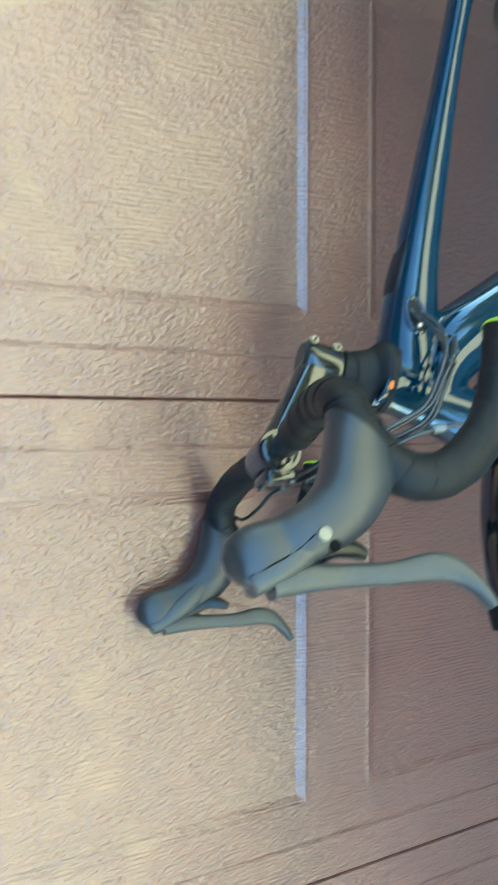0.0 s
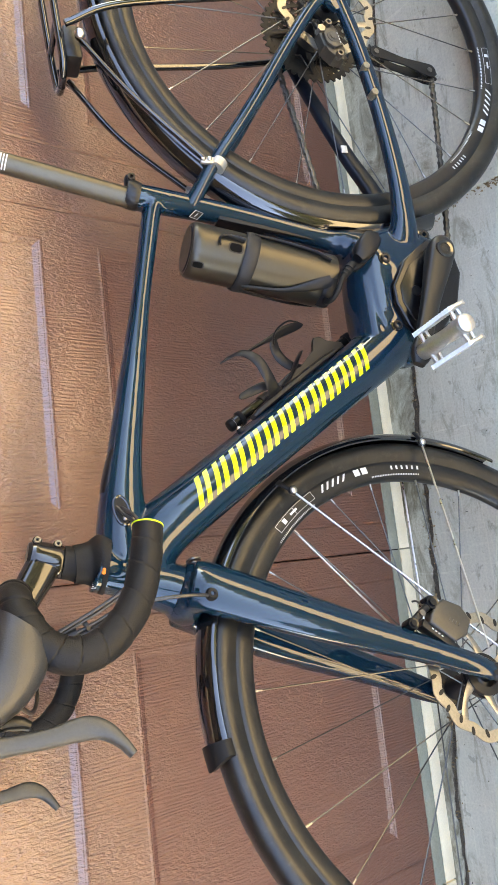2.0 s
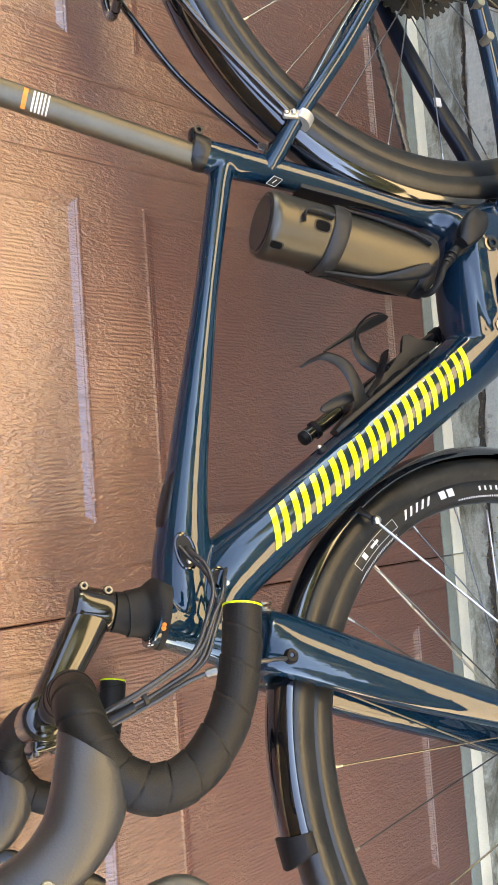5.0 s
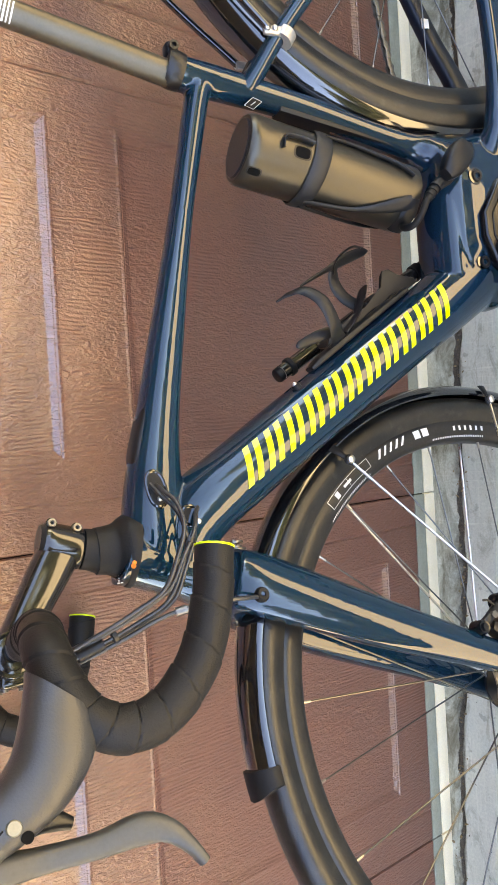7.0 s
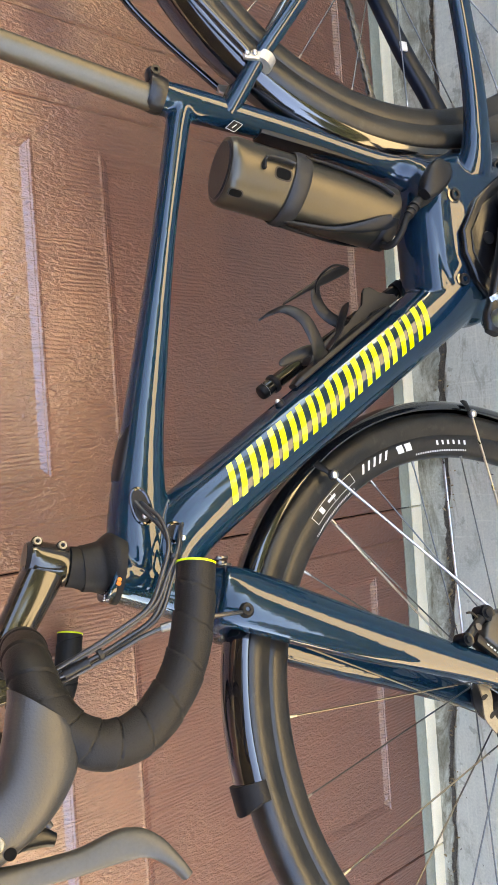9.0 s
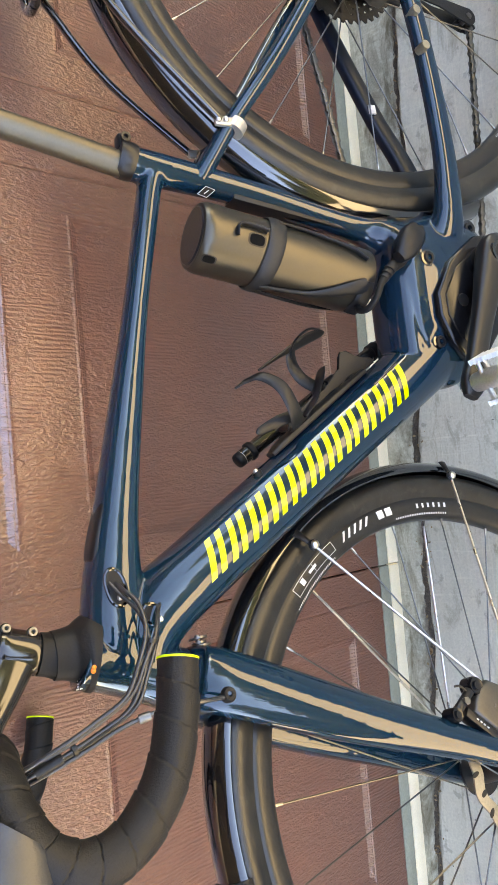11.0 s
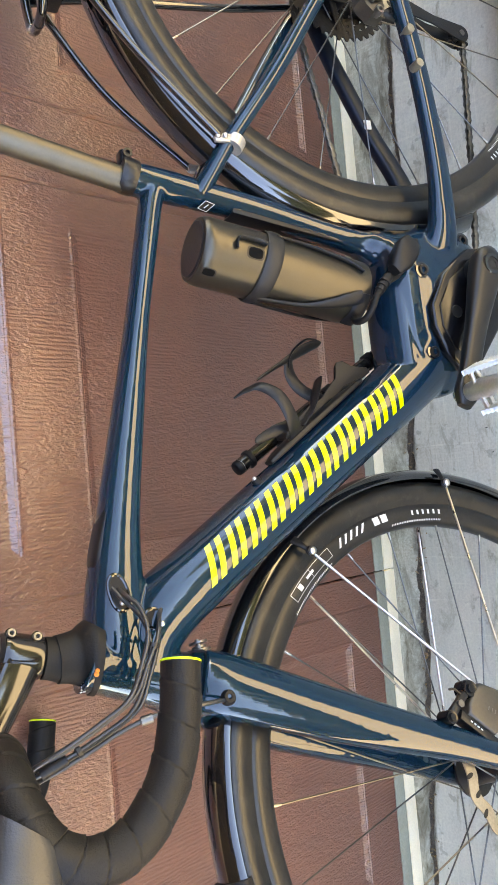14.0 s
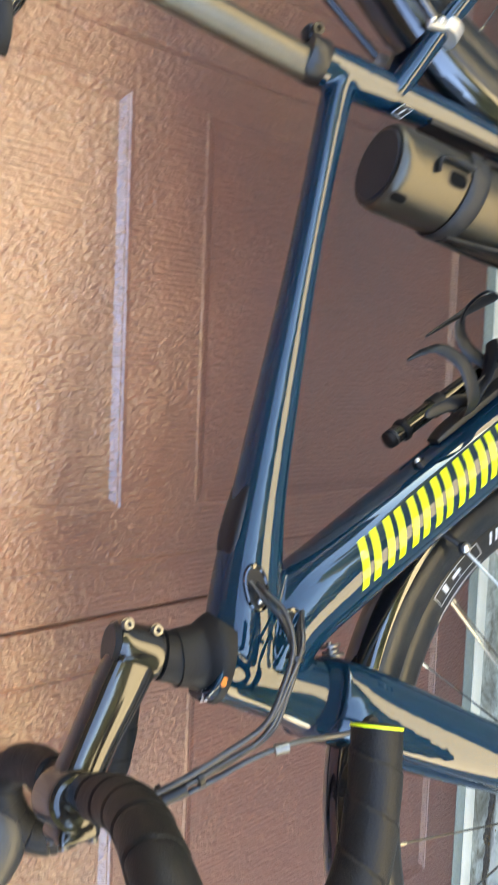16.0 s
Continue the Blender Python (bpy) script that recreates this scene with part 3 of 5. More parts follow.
sweep(bm, left([(0.398, 0.02, 0.584), (0.398, -0.02, 0.584)]), 0.007, 8, 14, side=(0, 0, 1))
part("stay_bridge", bm, M_PAINT, frame_part)

# Yellow lettering of the down tube as plain slanted shapes that follow its surface.
ALONG, ACROSS, MIDDLE = Vector((0.528, 0, -0.849)), Vector((0.849, 0, 0.528)), Vector((0.07, 0, 0.4985))


def on_tube(s, v, lift=0.0007):
    q = MIDDLE + ALONG * s + ACROSS * v
    hit = frame_skin.ray_cast(Vector((q.x, -0.3, q.z)), Vector((0, 1, 0)))[0]
    return Vector((q.x, (hit.y if hit else -0.03) - lift, q.z))


def stroke(bm, s0, s1, v0, v1, lean=0.62):
    """A slanted patch from s0..s1 along and v0..v1 up the tube."""
    n, m = 2, 5
    grid = [[bm.verts.new(on_tube(s0 + (s1 - s0) * i / n + lean * (v0 + (v1 - v0) * k / m), v0 + (v1 - v0) * k / m)) for k in range(m + 1)] for i in range(n + 1)]
    for i in range(n):
        for k in range(m):
            bm.faces.new((grid[i][k], grid[i + 1][k], grid[i + 1][k + 1], grid[i][k + 1]))


for k in range(11):
    bm = fresh()
    at = -0.199 + 0.0288 * k
    for side in (0.0, 0.0132):
        stroke(bm, at + side, at + side + 0.0076, -0.0095, 0.0235)
    part("decal_bar", bm, M_LIME, frame_part, "lime-yellow slanted decal bars", smooth=False)

# Small fittings of the frame
for x, z in ((0.2755, 0.347), (0.177, 0.348), (0.319, 0.267)):
    n = -frame_skin.ray_cast(Vector((x, -0.3, z)), Vector((0, 1, 0)))[0].y - 0.0005
    bm = fresh()
    lathe(bm, [(0.0032, -0.001), (0.0036, -0.0032), (0.0062, -0.0032), (0.0072, -0.001), (0.0072, 0.004), (0.0032, 0.004)], (x, -n, z), 24)
    bolt = part("motor_bolt", bm, M_BLACK, frame_part, "black socket-head motor bolt")
    bm = fresh()
    lathe(bm, [(0.0076, -0.0012), (0.0102, -0.0008), (0.0106, 0.004), (0.0076, 0.004)], (x, -n, z), 24)
    part("washer", bm, M_GLOSSB, bolt)
bm = fresh()
sweep(bm, left([(0.06, 0, 0.7445), (0.052, 0, 0.748), (0.02, 0, 0.7595), (-0.008, 0, 0.768), (-0.02, 0, 0.77)]), [(0.004, 0.002), (0.013, 0.0055), (0.0155, 0.007), (0.0145, 0.0065), (0.005, 0.002)], 24, 18, power=2.8)
part("control_pad", bm, M_CAGE, frame_part, "flat black control pad on the top tube")


def port(x, z, n, turn, length, parent):
    """A cable port: a raised oval rim with a dark mouth."""
    m = Matrix.Translation((x, -n, z)) @ Matrix.Rotation(radians(turn), 4, "Y")
    bm = fresh()
    ring = [(length * math.copysign(abs(math.cos(w)) ** 0.8, math.cos(w)), 0, 0.0085 * math.sin(w)) for w in [2 * math.pi * k / 24 for k in range(25)]]
    sweep(bm, ring, 0.0019, 72, 8, side=None, cap=False)
    rim = part("cable_port", moved(bm, m), M_GLOSSB, parent, "gloss black cable port")
    bm = fresh()
    slab(bm, [(length * 0.96 * math.cos(2 * math.pi * k / 20), 0.008 * math.sin(2 * math.pi * k / 20)) for k in range(20)], -0.001, 0.006)
    part("port_mouth", moved(bm, m), M_RUBBER, rim)
    bm = fresh()
    bead(bm, (-length * 0.55, -0.002, 0), 0.003, 0.6)
    part("port_bolt", moved(bm, m), M_STEEL, rim)


port(-0.036, 0.757, 0.0262, -12, 0.017, frame_part)
port(-0.066, 0.725, 0.0275, -48, 0.012, frame_part)
bm = fresh()
m = Matrix.Translation((0.3525, -0.0115, 0.603)) @ Matrix.Rotation(radians(-48), 4, "Z") @ Matrix.Rotation(radians(-15), 4, "Y") @ Matrix.Diagonal((0.7, 1, 0.7, 1))
slab(bm, [(0.0, 0.014), (0.009, 0.0), (0.0, -0.014), (-0.009, 0.0)], -0.0006, 0.001)
badge = part("badge", moved(bm, m), M_BLACK, frame_part, "small black diamond badge with a pale rim", smooth=False)
bm = fresh()
for a, b in (((0, 0.014), (0.009, 0)), ((0.009, 0), (0, -0.014)), ((0, -0.014), (-0.009, 0)), ((-0.009, 0), (0, 0.014))):
    rod(bm, (a[0], -0.0007, a[1]), (b[0], -0.0007, b[1]), 0.0004, 6)
rod(bm, (-0.002, -0.0008, 0.004), (0.002, -0.0008, -0.004), 0.0008, 6)
part("badge_rim", moved(bm, m), M_MARK, badge)
bm = fresh()
corners = [(0.1865, 0.404), (0.1975, 0.404), (0.1975, 0.4175), (0.1865, 0.4175)]
lines = list(zip(corners, corners[1:] + corners[:1])) + [((0.19, 0.4065), (0.19, 0.415)), ((0.1935, 0.4065), (0.1935, 0.415))]
for a, b in lines:
    ends = [frame_skin.ray_cast(Vector((x, -0.3, z)), Vector((0, 1, 0)))[0] for x, z in (a, b)]
    if all(ends):
        rod(bm, ends[0], ends[1], 0.0004, 5)
part("spec_label", bm, M_BOLT, frame_part, "tiny pale specification label")
bm = fresh()
block(bm, (0.503, 0.0464, 0.313), (0.515, 0.0486, 0.323))
part("sticker", moved(bm, Matrix.Identity(4)), M_MARK, frame_part, "small white code sticker", smooth=False)

# Motor cover
bm = fresh()
slab(bm, [(0.302, 0.278), (0.292, 0.292), (0.27, 0.324), (0.232, 0.350), (0.205, 0.351), (0.172, 0.338), (0.15, 0.318), (0.156, 0.29), (0.2, 0.25), (0.25, 0.232), (0.29, 0.238), (0.304, 0.255)], -0.049, -0.036, 0.005, 4)
cover = part("motor_cover", bm, M_COVER, bicycle, "black plastic motor side cover")
bm = fresh()
slab(bm, [(0.282, 0.284), (0.262, 0.317), (0.23, 0.339), (0.205, 0.34), (0.18, 0.328), (0.166, 0.31), (0.21, 0.268), (0.26, 0.254)], -0.0505, -0.047, 0.0015, 2)
part("cover_inset", bm, M_COVER, cover)
bm = fresh()
lathe(bm, [(0.0, -0.0015), (0.007, -0.0015), (0.0078, 0.0), (0.0078, 0.003), (0.0, 0.003)], (0.222, -0.0505, 0.315), 24, closed=False)
part("cover_plug", bm, M_BLACK, cover)

# Cranks
AXLE = (0.27, 0.276)
bm = fresh()
sweep(bm, left([(0.292, 0.067, 0.265), (0.283, 0.068, 0.2695), (0.262, 0.069, 0.28), (0.2, 0.074, 0.3115), (0.145, 0.079, 0.339), (0.118, 0.0815, 0.3525), (0.103, 0.0825, 0.360)]),
      [(0.008, 0.008), (0.0115, 0.017), (0.0125, 0.02), (0.0085, 0.0138), (0.0072, 0.0122), (0.0075, 0.0145), (0.005, 0.008)], 44, 24, power=3.2)
crank = part("crank_arm", bm, M_CRANK, bicycle, "satin black crank arm")
bm = fresh()
lathe(bm, [(0.0085, -0.003), (0.0125, -0.0035), (0.014, -0.001), (0.014, 0.012), (0.0085, 0.012)], (AXLE[0], -0.079, AXLE[1]), 28)
part("axle_ring", bm, M_GLOSSB, crank)
bm = fresh()
lathe(bm, [(0.004, 0.0), (0.0045, -0.002), (0.0078, -0.002), (0.0078, 0.006), (0.004, 0.006)], (AXLE[0], -0.0795, AXLE[1]), 16)
part("axle_bolt", bm, M_BLACK, crank)
bm = fresh()
rod(bm, (AXLE[0], -0.05, AXLE[1]), (AXLE[0], -0.064, AXLE[1]), 0.017, 24)
part("axle", bm, M_BLACK, crank)


def pedal(x, n, z):
    """A cage pedal: barrel, spindle, two toothed rails and two end plates."""
    tilt = Matrix.Translation((x, -n, z)) @ Matrix.Rotation(radians(-22), 4, "Y")
    bm = fresh()
    sweep(bm, [(0, 0.012, 0), (0, -0.012, 0), (0, -0.045, 0), (0, -0.083, 0)], [0.0105, 0.0115, 0.0098, 0.0125], 20, 20, side=(0, 0, 1))
    ob = part("pedal", moved(bm, tilt), M_ALLOY, bicycle, "bright alloy cage pedal with toothed rails")
    bm = fresh()
    lathe(bm, [(0.0, -0.006), (0.007, -0.005), (0.0118, -0.001), (0.0122, 0.003), (0.0, 0.003)], (0, -0.086, 0), 24, closed=False)
    part("dust_cap", moved(bm, tilt), M_ALLOY, ob)
    bm = fresh()
    rod(bm, (0, 0.03, 0), (0, 0.01, 0), 0.0075, 14)
    part("spindle", moved(bm, tilt), M_STEEL, ob)
    for s in (1, -1):
        bm = fresh()
        teeth, length = 13, 0.088
        top, low = [], []
        for k in range(teeth * 4 + 1):
            y = -0.002 - length * k / (teeth * 4)
            up = 0.0062 * (0.5 - 0.5 * math.cos(2 * math.pi * k / 4)) if k % 4 else 0.0
            top.append((y, 0.0072 + up))
            low.append((y, -0.0072 - up))
        ring = top + low[::-1]
        thick = [0.0009 + 0.35 * max(0.0, abs(z) - 0.0072) for y, z in ring]
        a = [bm.verts.new((0.0238 * s - w, y, z)) for (y, z), w in zip(ring, thick)]
        b = [bm.verts.new((0.0238 * s + w, y, z)) for (y, z), w in zip(ring, thick)]
        half = len(top)
        for i in range(half - 1):
            j = len(ring) - 1 - i
            bm.faces.new((a[i], a[i + 1], a[j - 1], a[j]))
            bm.faces.new((b[i], b[i + 1], b[j - 1], b[j]))
        for i in range(len(ring)):
            j = (i + 1) % len(ring)
            bm.faces.new((a[i], a[j], b[j], b[i]))
        part("toothed_rail", moved(bm, tilt), M_ALLOY, ob, smooth=False)
    for y in (-0.008, -0.078):
        bm = fresh()
        for s in (1, -1):
            for u in (0.0045, -0.0045):
                rod(bm, (0.008 * s, y, u * 1.2), (0.0234 * s, y, u), 0.0028, 8)
        part("cross_plate", moved(bm, tilt), M_ALLOY, ob)


pedal(0.118, 0.098, 0.3525)


# Wheels
def wheel(name, centre, m, phase, decals, label):
    """A spoked wheel: rim with tyre, hub, brake rotor and crossed spokes under it."""
    cx, cz = centre
    c = (cx, 0, cz)
    bm = fresh()
    lathe(bm, [(0.2895, -0.004), (0.2895, 0.004), (0.2915, 0.0085), (0.297, 0.0115), (0.306, 0.0128), (0.3155, 0.0128), (0.3165, 0.0112), (0.31, 0.0105), (0.31, -0.0105), (0.3165, -0.0112), (0.3155, -0.0128), (0.306, -0.0128), (0.297, -0.0115), (0.2915, -0.0085)], c, 180)
    ob = part(name, moved(bm, m), M_RIM, bicycle, label, 60)
    bm = fresh()
    half = [(0.3125, 0.0122), (0.3165, 0.0138), (0.3215, 0.0163), (0.327, 0.0181), (0.332, 0.0183), (0.337, 0.017), (0.3415, 0.0142), (0.345, 0.0095), (0.3466, 0.004)]
    ring = half + [(r, -y) for r, y in half[::-1]]
    lathe(bm, ring, c, 180)
    tyre = part("tyre", moved(bm, m), M_TYRE, ob, "black road tyre with a worn tread")
    bm = fresh()
    lathe(bm, [(0.0, -0.05), (0.009, -0.05), (0.0095, -0.043), (0.018, -0.038), (0.027, -0.036), (0.027, -0.032), (0.014, -0.028), (0.012, 0.0), (0.014, 0.026), (0.027, 0.03), (0.027, 0.034), (0.016, 0.038), (0.0095, 0.045), (0.0, 0.05)], c, 40, closed=False)
    part("hub", moved(bm, m), M_BLACK, ob, "black disc-brake hub")
    # rotor
    bm = fresh()
    y = -0.042
    n = 96

    def rip(w):
        return 0.0022 * math.sin(12 * w)

    lay = []
    for k in range(n):
        w = 2 * math.pi * k / n
        lay.append([bm.verts.new((cx + r * math.cos(w), y + d, cz + r * math.sin(w))) for r, d in ((0.066 + rip(w), -0.0009), (0.0795 + rip(w), -0.0009), (0.0795 + rip(w), 0.0009), (0.066 + rip(w), 0.0009))])
    for k in range(n):
        a, b = lay[k], lay[(k + 1) % n]
        for q in range(4):
            bm.faces.new((a[q], a[(q + 1) % 4], b[(q + 1) % 4], b[q]))
    rotor = part("brake_rotor", moved(bm, m), M_ROTOR, ob, "pale steel disc brake rotor")
    for k in range(24):
        w = 2 * math.pi * (k + 0.5) / 24
        r = 0.0728 + (0.0018 if k % 2 else -0.0018)
        bm = fresh()
        rim = []
        for q in range(14):
            e = 2 * math.pi * q / 14
            f, g = r + 0.0048 * math.cos(e), w + (0.0026 * math.sin(e) + 0.0016 * math.cos(e)) / r
            rim.append((cx + f * math.cos(g), cz + f * math.sin(g)))
        slab(bm, rim, y - 0.0012, y - 0.0007)
        part("rotor_slot", moved(bm, m), M_BLACK, rotor)
    for k in range(6):
        w = 2 * math.pi * k / 6 + 0.2
        bm = fresh()
        sweep(bm, [(cx + 0.02 * math.cos(w - 0.5), y, cz + 0.02 * math.sin(w - 0.5)), (cx + 0.045 * math.cos(w - 0.2), y, cz + 0.045 * math.sin(w - 0.2)), (cx + 0.0675 * math.cos(w), y, cz + 0.0675 * math.sin(w))], [(0.0009, 0.007), (0.0009, 0.0038), (0.0009, 0.0055)], 10, 10)
        part("rotor_arm", moved(bm, m), M_ROTOR, rotor)
    bm = fresh()
    lathe(bm, [(0.016, -0.004), (0.026, -0.003), (0.026, 0.003), (0.016, 0.004)], (cx, y, cz), 32)
    part("rotor_carrier", moved(bm, m), M_BLACK, rotor)
    # spokes
    count = 24
    for k in range(count):
        w = radians(phase) + 2 * math.pi * k / count
        side = -1 if k % 2 else 1
        lead = (1 if (k // 2) % 2 else -1) * 1.25 * side
        h = (cx + 0.0225 * math.cos(w + lead), 0.033 * side, cz + 0.0225 * math.sin(w + lead))
        e = (cx + 0.2895 * math.cos(w), 0.002 * side, cz + 0.2895 * math.sin(w))
        bm = fresh()
        rod(bm, h, e, 0.0009, 6)
        spoke = part("spoke", moved(bm, m), M_SPOKE, ob)
        d = (Vector(h) - Vector(e)).normalized()
        bm = fresh()
        rod(bm, e, Vector(e) + d * 0.009, 0.0018, 8, 0.0013)
        part("nipple", moved(bm, m), M_ROTOR, spoke)
    # printed marks of the rim: plain bars and a dotted line
    for spans in decals:
        kind, a0, a1 = spans
        bm = fresh()
        if kind == "dots":
            dots = int(abs(a1 - a0) / 0.55)
            for q in range(dots):
                w = radians(a0 + (a1 - a0) * q / dots)
                patch(bm, c, 0.2935, 0.2955, w, w + radians(0.26))
        elif kind == "box":
            patch(bm, c, 0.3112, 0.3117, radians(a0), radians(a1)), patch(bm, c, 0.3003, 0.3008, radians(a0), radians(a1))
            patch(bm, c, 0.3003, 0.3117, radians(a0), radians(a0 + 0.12)), patch(bm, c, 0.3003, 0.3117, radians(a1 - 0.12), radians(a1)), patch(bm, c, 0.3003, 0.3117, radians((a0 + a1) / 2), radians((a0 + a1) / 2 - 0.12))
            step = (a1 - a0) / 6
            patch(bm, c, 0.303, 0.3098, radians(a0 + step), radians(a0 + step * 1.5)), patch(bm, c, 0.305, 0.308, radians(a0 + step * 2.3), radians(a0 + step * 3.4))
        else:
            bars = 5 if kind == "word" else 2 if kind == "bold" else 6
            lo, hi = (0.301, 0.3105) if kind != "small" else (0.3015, 0.307)
            for q in range(bars):
                b0 = a0 + (a1 - a0) * q / bars
                b1 = b0 + (a1 - a0) / bars * (0.75 if kind == "bold" else 0.36)
                patch(bm, c, lo, hi, radians(b0), radians(b1), radians(-0.7 if kind == "word" else 0))
        part("rim_print", moved(bm, m), M_MARK, ob, "white printed bars on the rim", smooth=False)
    return ob


def patch(bm, c, r0, r1, w0, w1, slant=0.0):
    """A small printed patch on the left flank of a rim."""
    n = max(1, int(abs(w1 - w0) / radians(1.5)))

    def flank(r):
        rows = ((0.2915, 0.0085), (0.297, 0.0115), (0.306, 0.0128), (0.3155, 0.0128))
        return float(np.interp(r, [a for a, _ in rows], [b for _, b in rows]))

    mid = (r0 + r1) / 2
    rows = []
    for k in range(n + 1):
        w = w0 + (w1 - w0) * k / n
        rows.append([bm.verts.new((c[0] + r * math.cos(w + f), c[1] - flank(r) - 0.0005, c[2] + r * math.sin(w + f))) for r, f in ((r0, -slant), (mid, 0), (r1, slant))])
    for a, b in zip(rows, rows[1:]):
        for k in range(2):
            bm.faces.new((a[k], a[k + 1], b[k + 1], b[k]))


FRONT, REAR = (-0.3025, 0.3485), (0.6865, 0.355)
wheel("front_wheel", FRONT, STEER, 37.0, [("box", 42.0, 27.5), ("word", 24.0, 14.5), ("bold", 12.5, 7.5), ("dots", 44.0, 28.0), ("dots", 7.0, -9.0), ("small", 0.5, -9.5)], "black spoked front wheel with a disc rotor")
wheel("rear_wheel", REAR, Matrix.Identity(4), 13.0, [("box", 268.0, 255.0), ("word", 252.0, 242.0), ("bold", 240.5, 235.0), ("dots", 268.0, 252.0), ("dots", 234.0, 218.0), ("small", 224.0, 216.5)], "black spoked rear wheel with a disc rotor")


# Mudguards
def guard(name, centre, m, start, stop, label, grow=0.0, wide=1.0):
    """A thin shell with a flat crown, sloping shoulders and short sides."""
    bm = fresh()
    half = [(0.3405, 0.0218), (0.344, 0.0211), (0.3475, 0.019), (0.351, 0.0152), (0.3543, 0.0107), (0.356, 0.0075), (0.3568, 0.0)]
    outer = [(r + grow, -y * wide) for r, y in half] + [(r + grow, y * wide) for r, y in half[-2::-1]]
    inner = [(r - 0.0016, y * 0.94) for r, y in outer[::-1]]
    lathe(bm, outer + inner, (centre[0], 0, centre[1]), 96, start, stop)
    return part(name, moved(bm, m), M_GLOSSB, bicycle, label, 50)


GUARD = (FRONT[0] + 0.006, FRONT[1] - 0.0005)
front_guard = guard("mudguard", GUARD, STEER, -31, 92.8, "gloss black front mudguard")
bm = fresh()
outer = [(0.3405, -0.0232), (0.3475, -0.0222), (0.3575, -0.013), (0.3602, -0.008), (0.361, 0.0), (0.3602, 0.008), (0.3575, 0.013), (0.3475, 0.0222), (0.3405, 0.0232)]
lathe(bm, outer + [(r - 0.005, y * 0.9) for r, y in outer[::-1]], (GUARD[0], 0, GUARD[1]), 10, 92.0, 96.3)
for v in bm.verts:
    # the sides end earlier than the crown
    x, z = v.co.x - GUARD[0], v.co.z - GUARD[1]
    w = math.degrees(math.atan2(z, x)) - 92.0
    v.co = Matrix.Rotation(radians(w * 0.34 * min(1.0, abs(v.co.y) / 0.0232) ** 2), 3, "Y") @ Vector((x, v.co.y, z)) + Vector((GUARD[0], 0, GUARD[1]))
part("guard_tip", moved(bm, STEER), M_RUBBER, front_guard, "black rubber tip")
rear_guard = guard("mudguard", REAR, Matrix.Identity(4), -8, 200, "gloss black rear mudguard", 0.0082, 1.12)


def on_guard(centre, w, n, r=0.361):
    return Vector((centre[0] + r * math.cos(radians(w)), -n, centre[1] + r * math.sin(radians(w))))


for w, r, foot in ((33.4, 0.3255, 0.33), (-8.8, 0.3355, 0.345)):
    for s in (1, -1):
        bm = fresh()
        a = on_guard(FRONT, w, 0.031 * s, r)
        b = Vector((-0.276, -0.064 * s, foot))
        rod(bm, a, b, 0.0015, 8)
        stay = part("guard_stay", moved(bm, STEER), M_STEEL, front_guard, "thin bright steel stay")
        bm = fresh()
        bead(bm, a + Vector((0, -0.0035 * s, 0)), 0.0052, 0.6)
        part("stay_bolt", moved(bm, STEER), M_STEEL, stay)
        bm = fresh()
        d = Vector((math.cos(radians(w)), 0, math.sin(radians(w))))
        sweep(bm, [a - d * 0.005, a + d * 0.008 + Vector((0, 0.003 * s, 0)), a + d * 0.022 + Vector((0, 0.0095 * s, 0))], [(0.0018, 0.003), (0.002, 0.0034), (0.0018, 0.0055)], 8, 10)
        bead(bm, a, 0.0066, 0.45)
        part("stay_clip", moved(bm, STEER), M_CAGE, stay)

# Fork
bm = fresh()
sweep(bm, [(-0.131, 0, 0.701), (-0.137, 0, 0.689), (-0.143, 0, 0.674)], [(0.031, 0.031), (0.042, 0.0355), (0.043, 0.034)], 14, 28, power=2.3)
for s in (1, -1):
    sweep(bm, left([(-0.137, 0.026 * s, 0.69), (-0.15, 0.034 * s, 0.661), (-0.2, 0.0445 * s, 0.5625), (-0.258, 0.0535 * s, 0.437), (-0.29, 0.0575 * s, 0.372), (-0.304, 0.058 * s, 0.345)]),
          [(0.0205, 0.031), (0.021, 0.0305), (0.0195, 0.026), (0.0155, 0.0175), (0.013, 0.0145), (0.01, 0.012)], 40, 28, power=1.9 if s > 0 else 3.2)
fork = blended(part("fork", moved(bm, STEER), M_PAINT, bicycle, "deep blue gloss-painted carbon fork", 30), 0.002, 10)
bm = fresh()
lathe(bm, [(0.0025, -0.0025), (0.0055, -0.003), (0.0075, 0.0), (0.0075, 0.004), (0.0025, 0.004)], (-0.1575, -0.0505, 0.6785), 20)
part("hose_grommet", moved(bm, STEER), M_RUBBER, fork)
bm = fresh()
lathe(bm, [(0.0, -0.004), (0.008, -0.004), (0.0105, -0.001), (0.0105, 0.006), (0.0, 0.006)], (-0.304, -0.064, 0.346), 24, closed=False)
part("thru_axle", moved(bm, STEER), M_BLACK, fork)
bm = fresh()
sweep(bm, [(-0.118, 0, 0.67), (-0.0945, 0, 0.671)], 0.0028, 4, 12, side=(0, 1, 0))
for d, r in ((-0.0065, 0.0115), (-0.003, 0.0075), (0.0015, 0.0095)):
    sweep(bm, [(-0.1005 + d, 0, 0.6705), (-0.0983 + d, 0, 0.6706)], r, 2, 16, side=(0, 1, 0))
part("guard_bolt", moved(bm, STEER), M_BOLT, fork, "steel mudguard bolt")

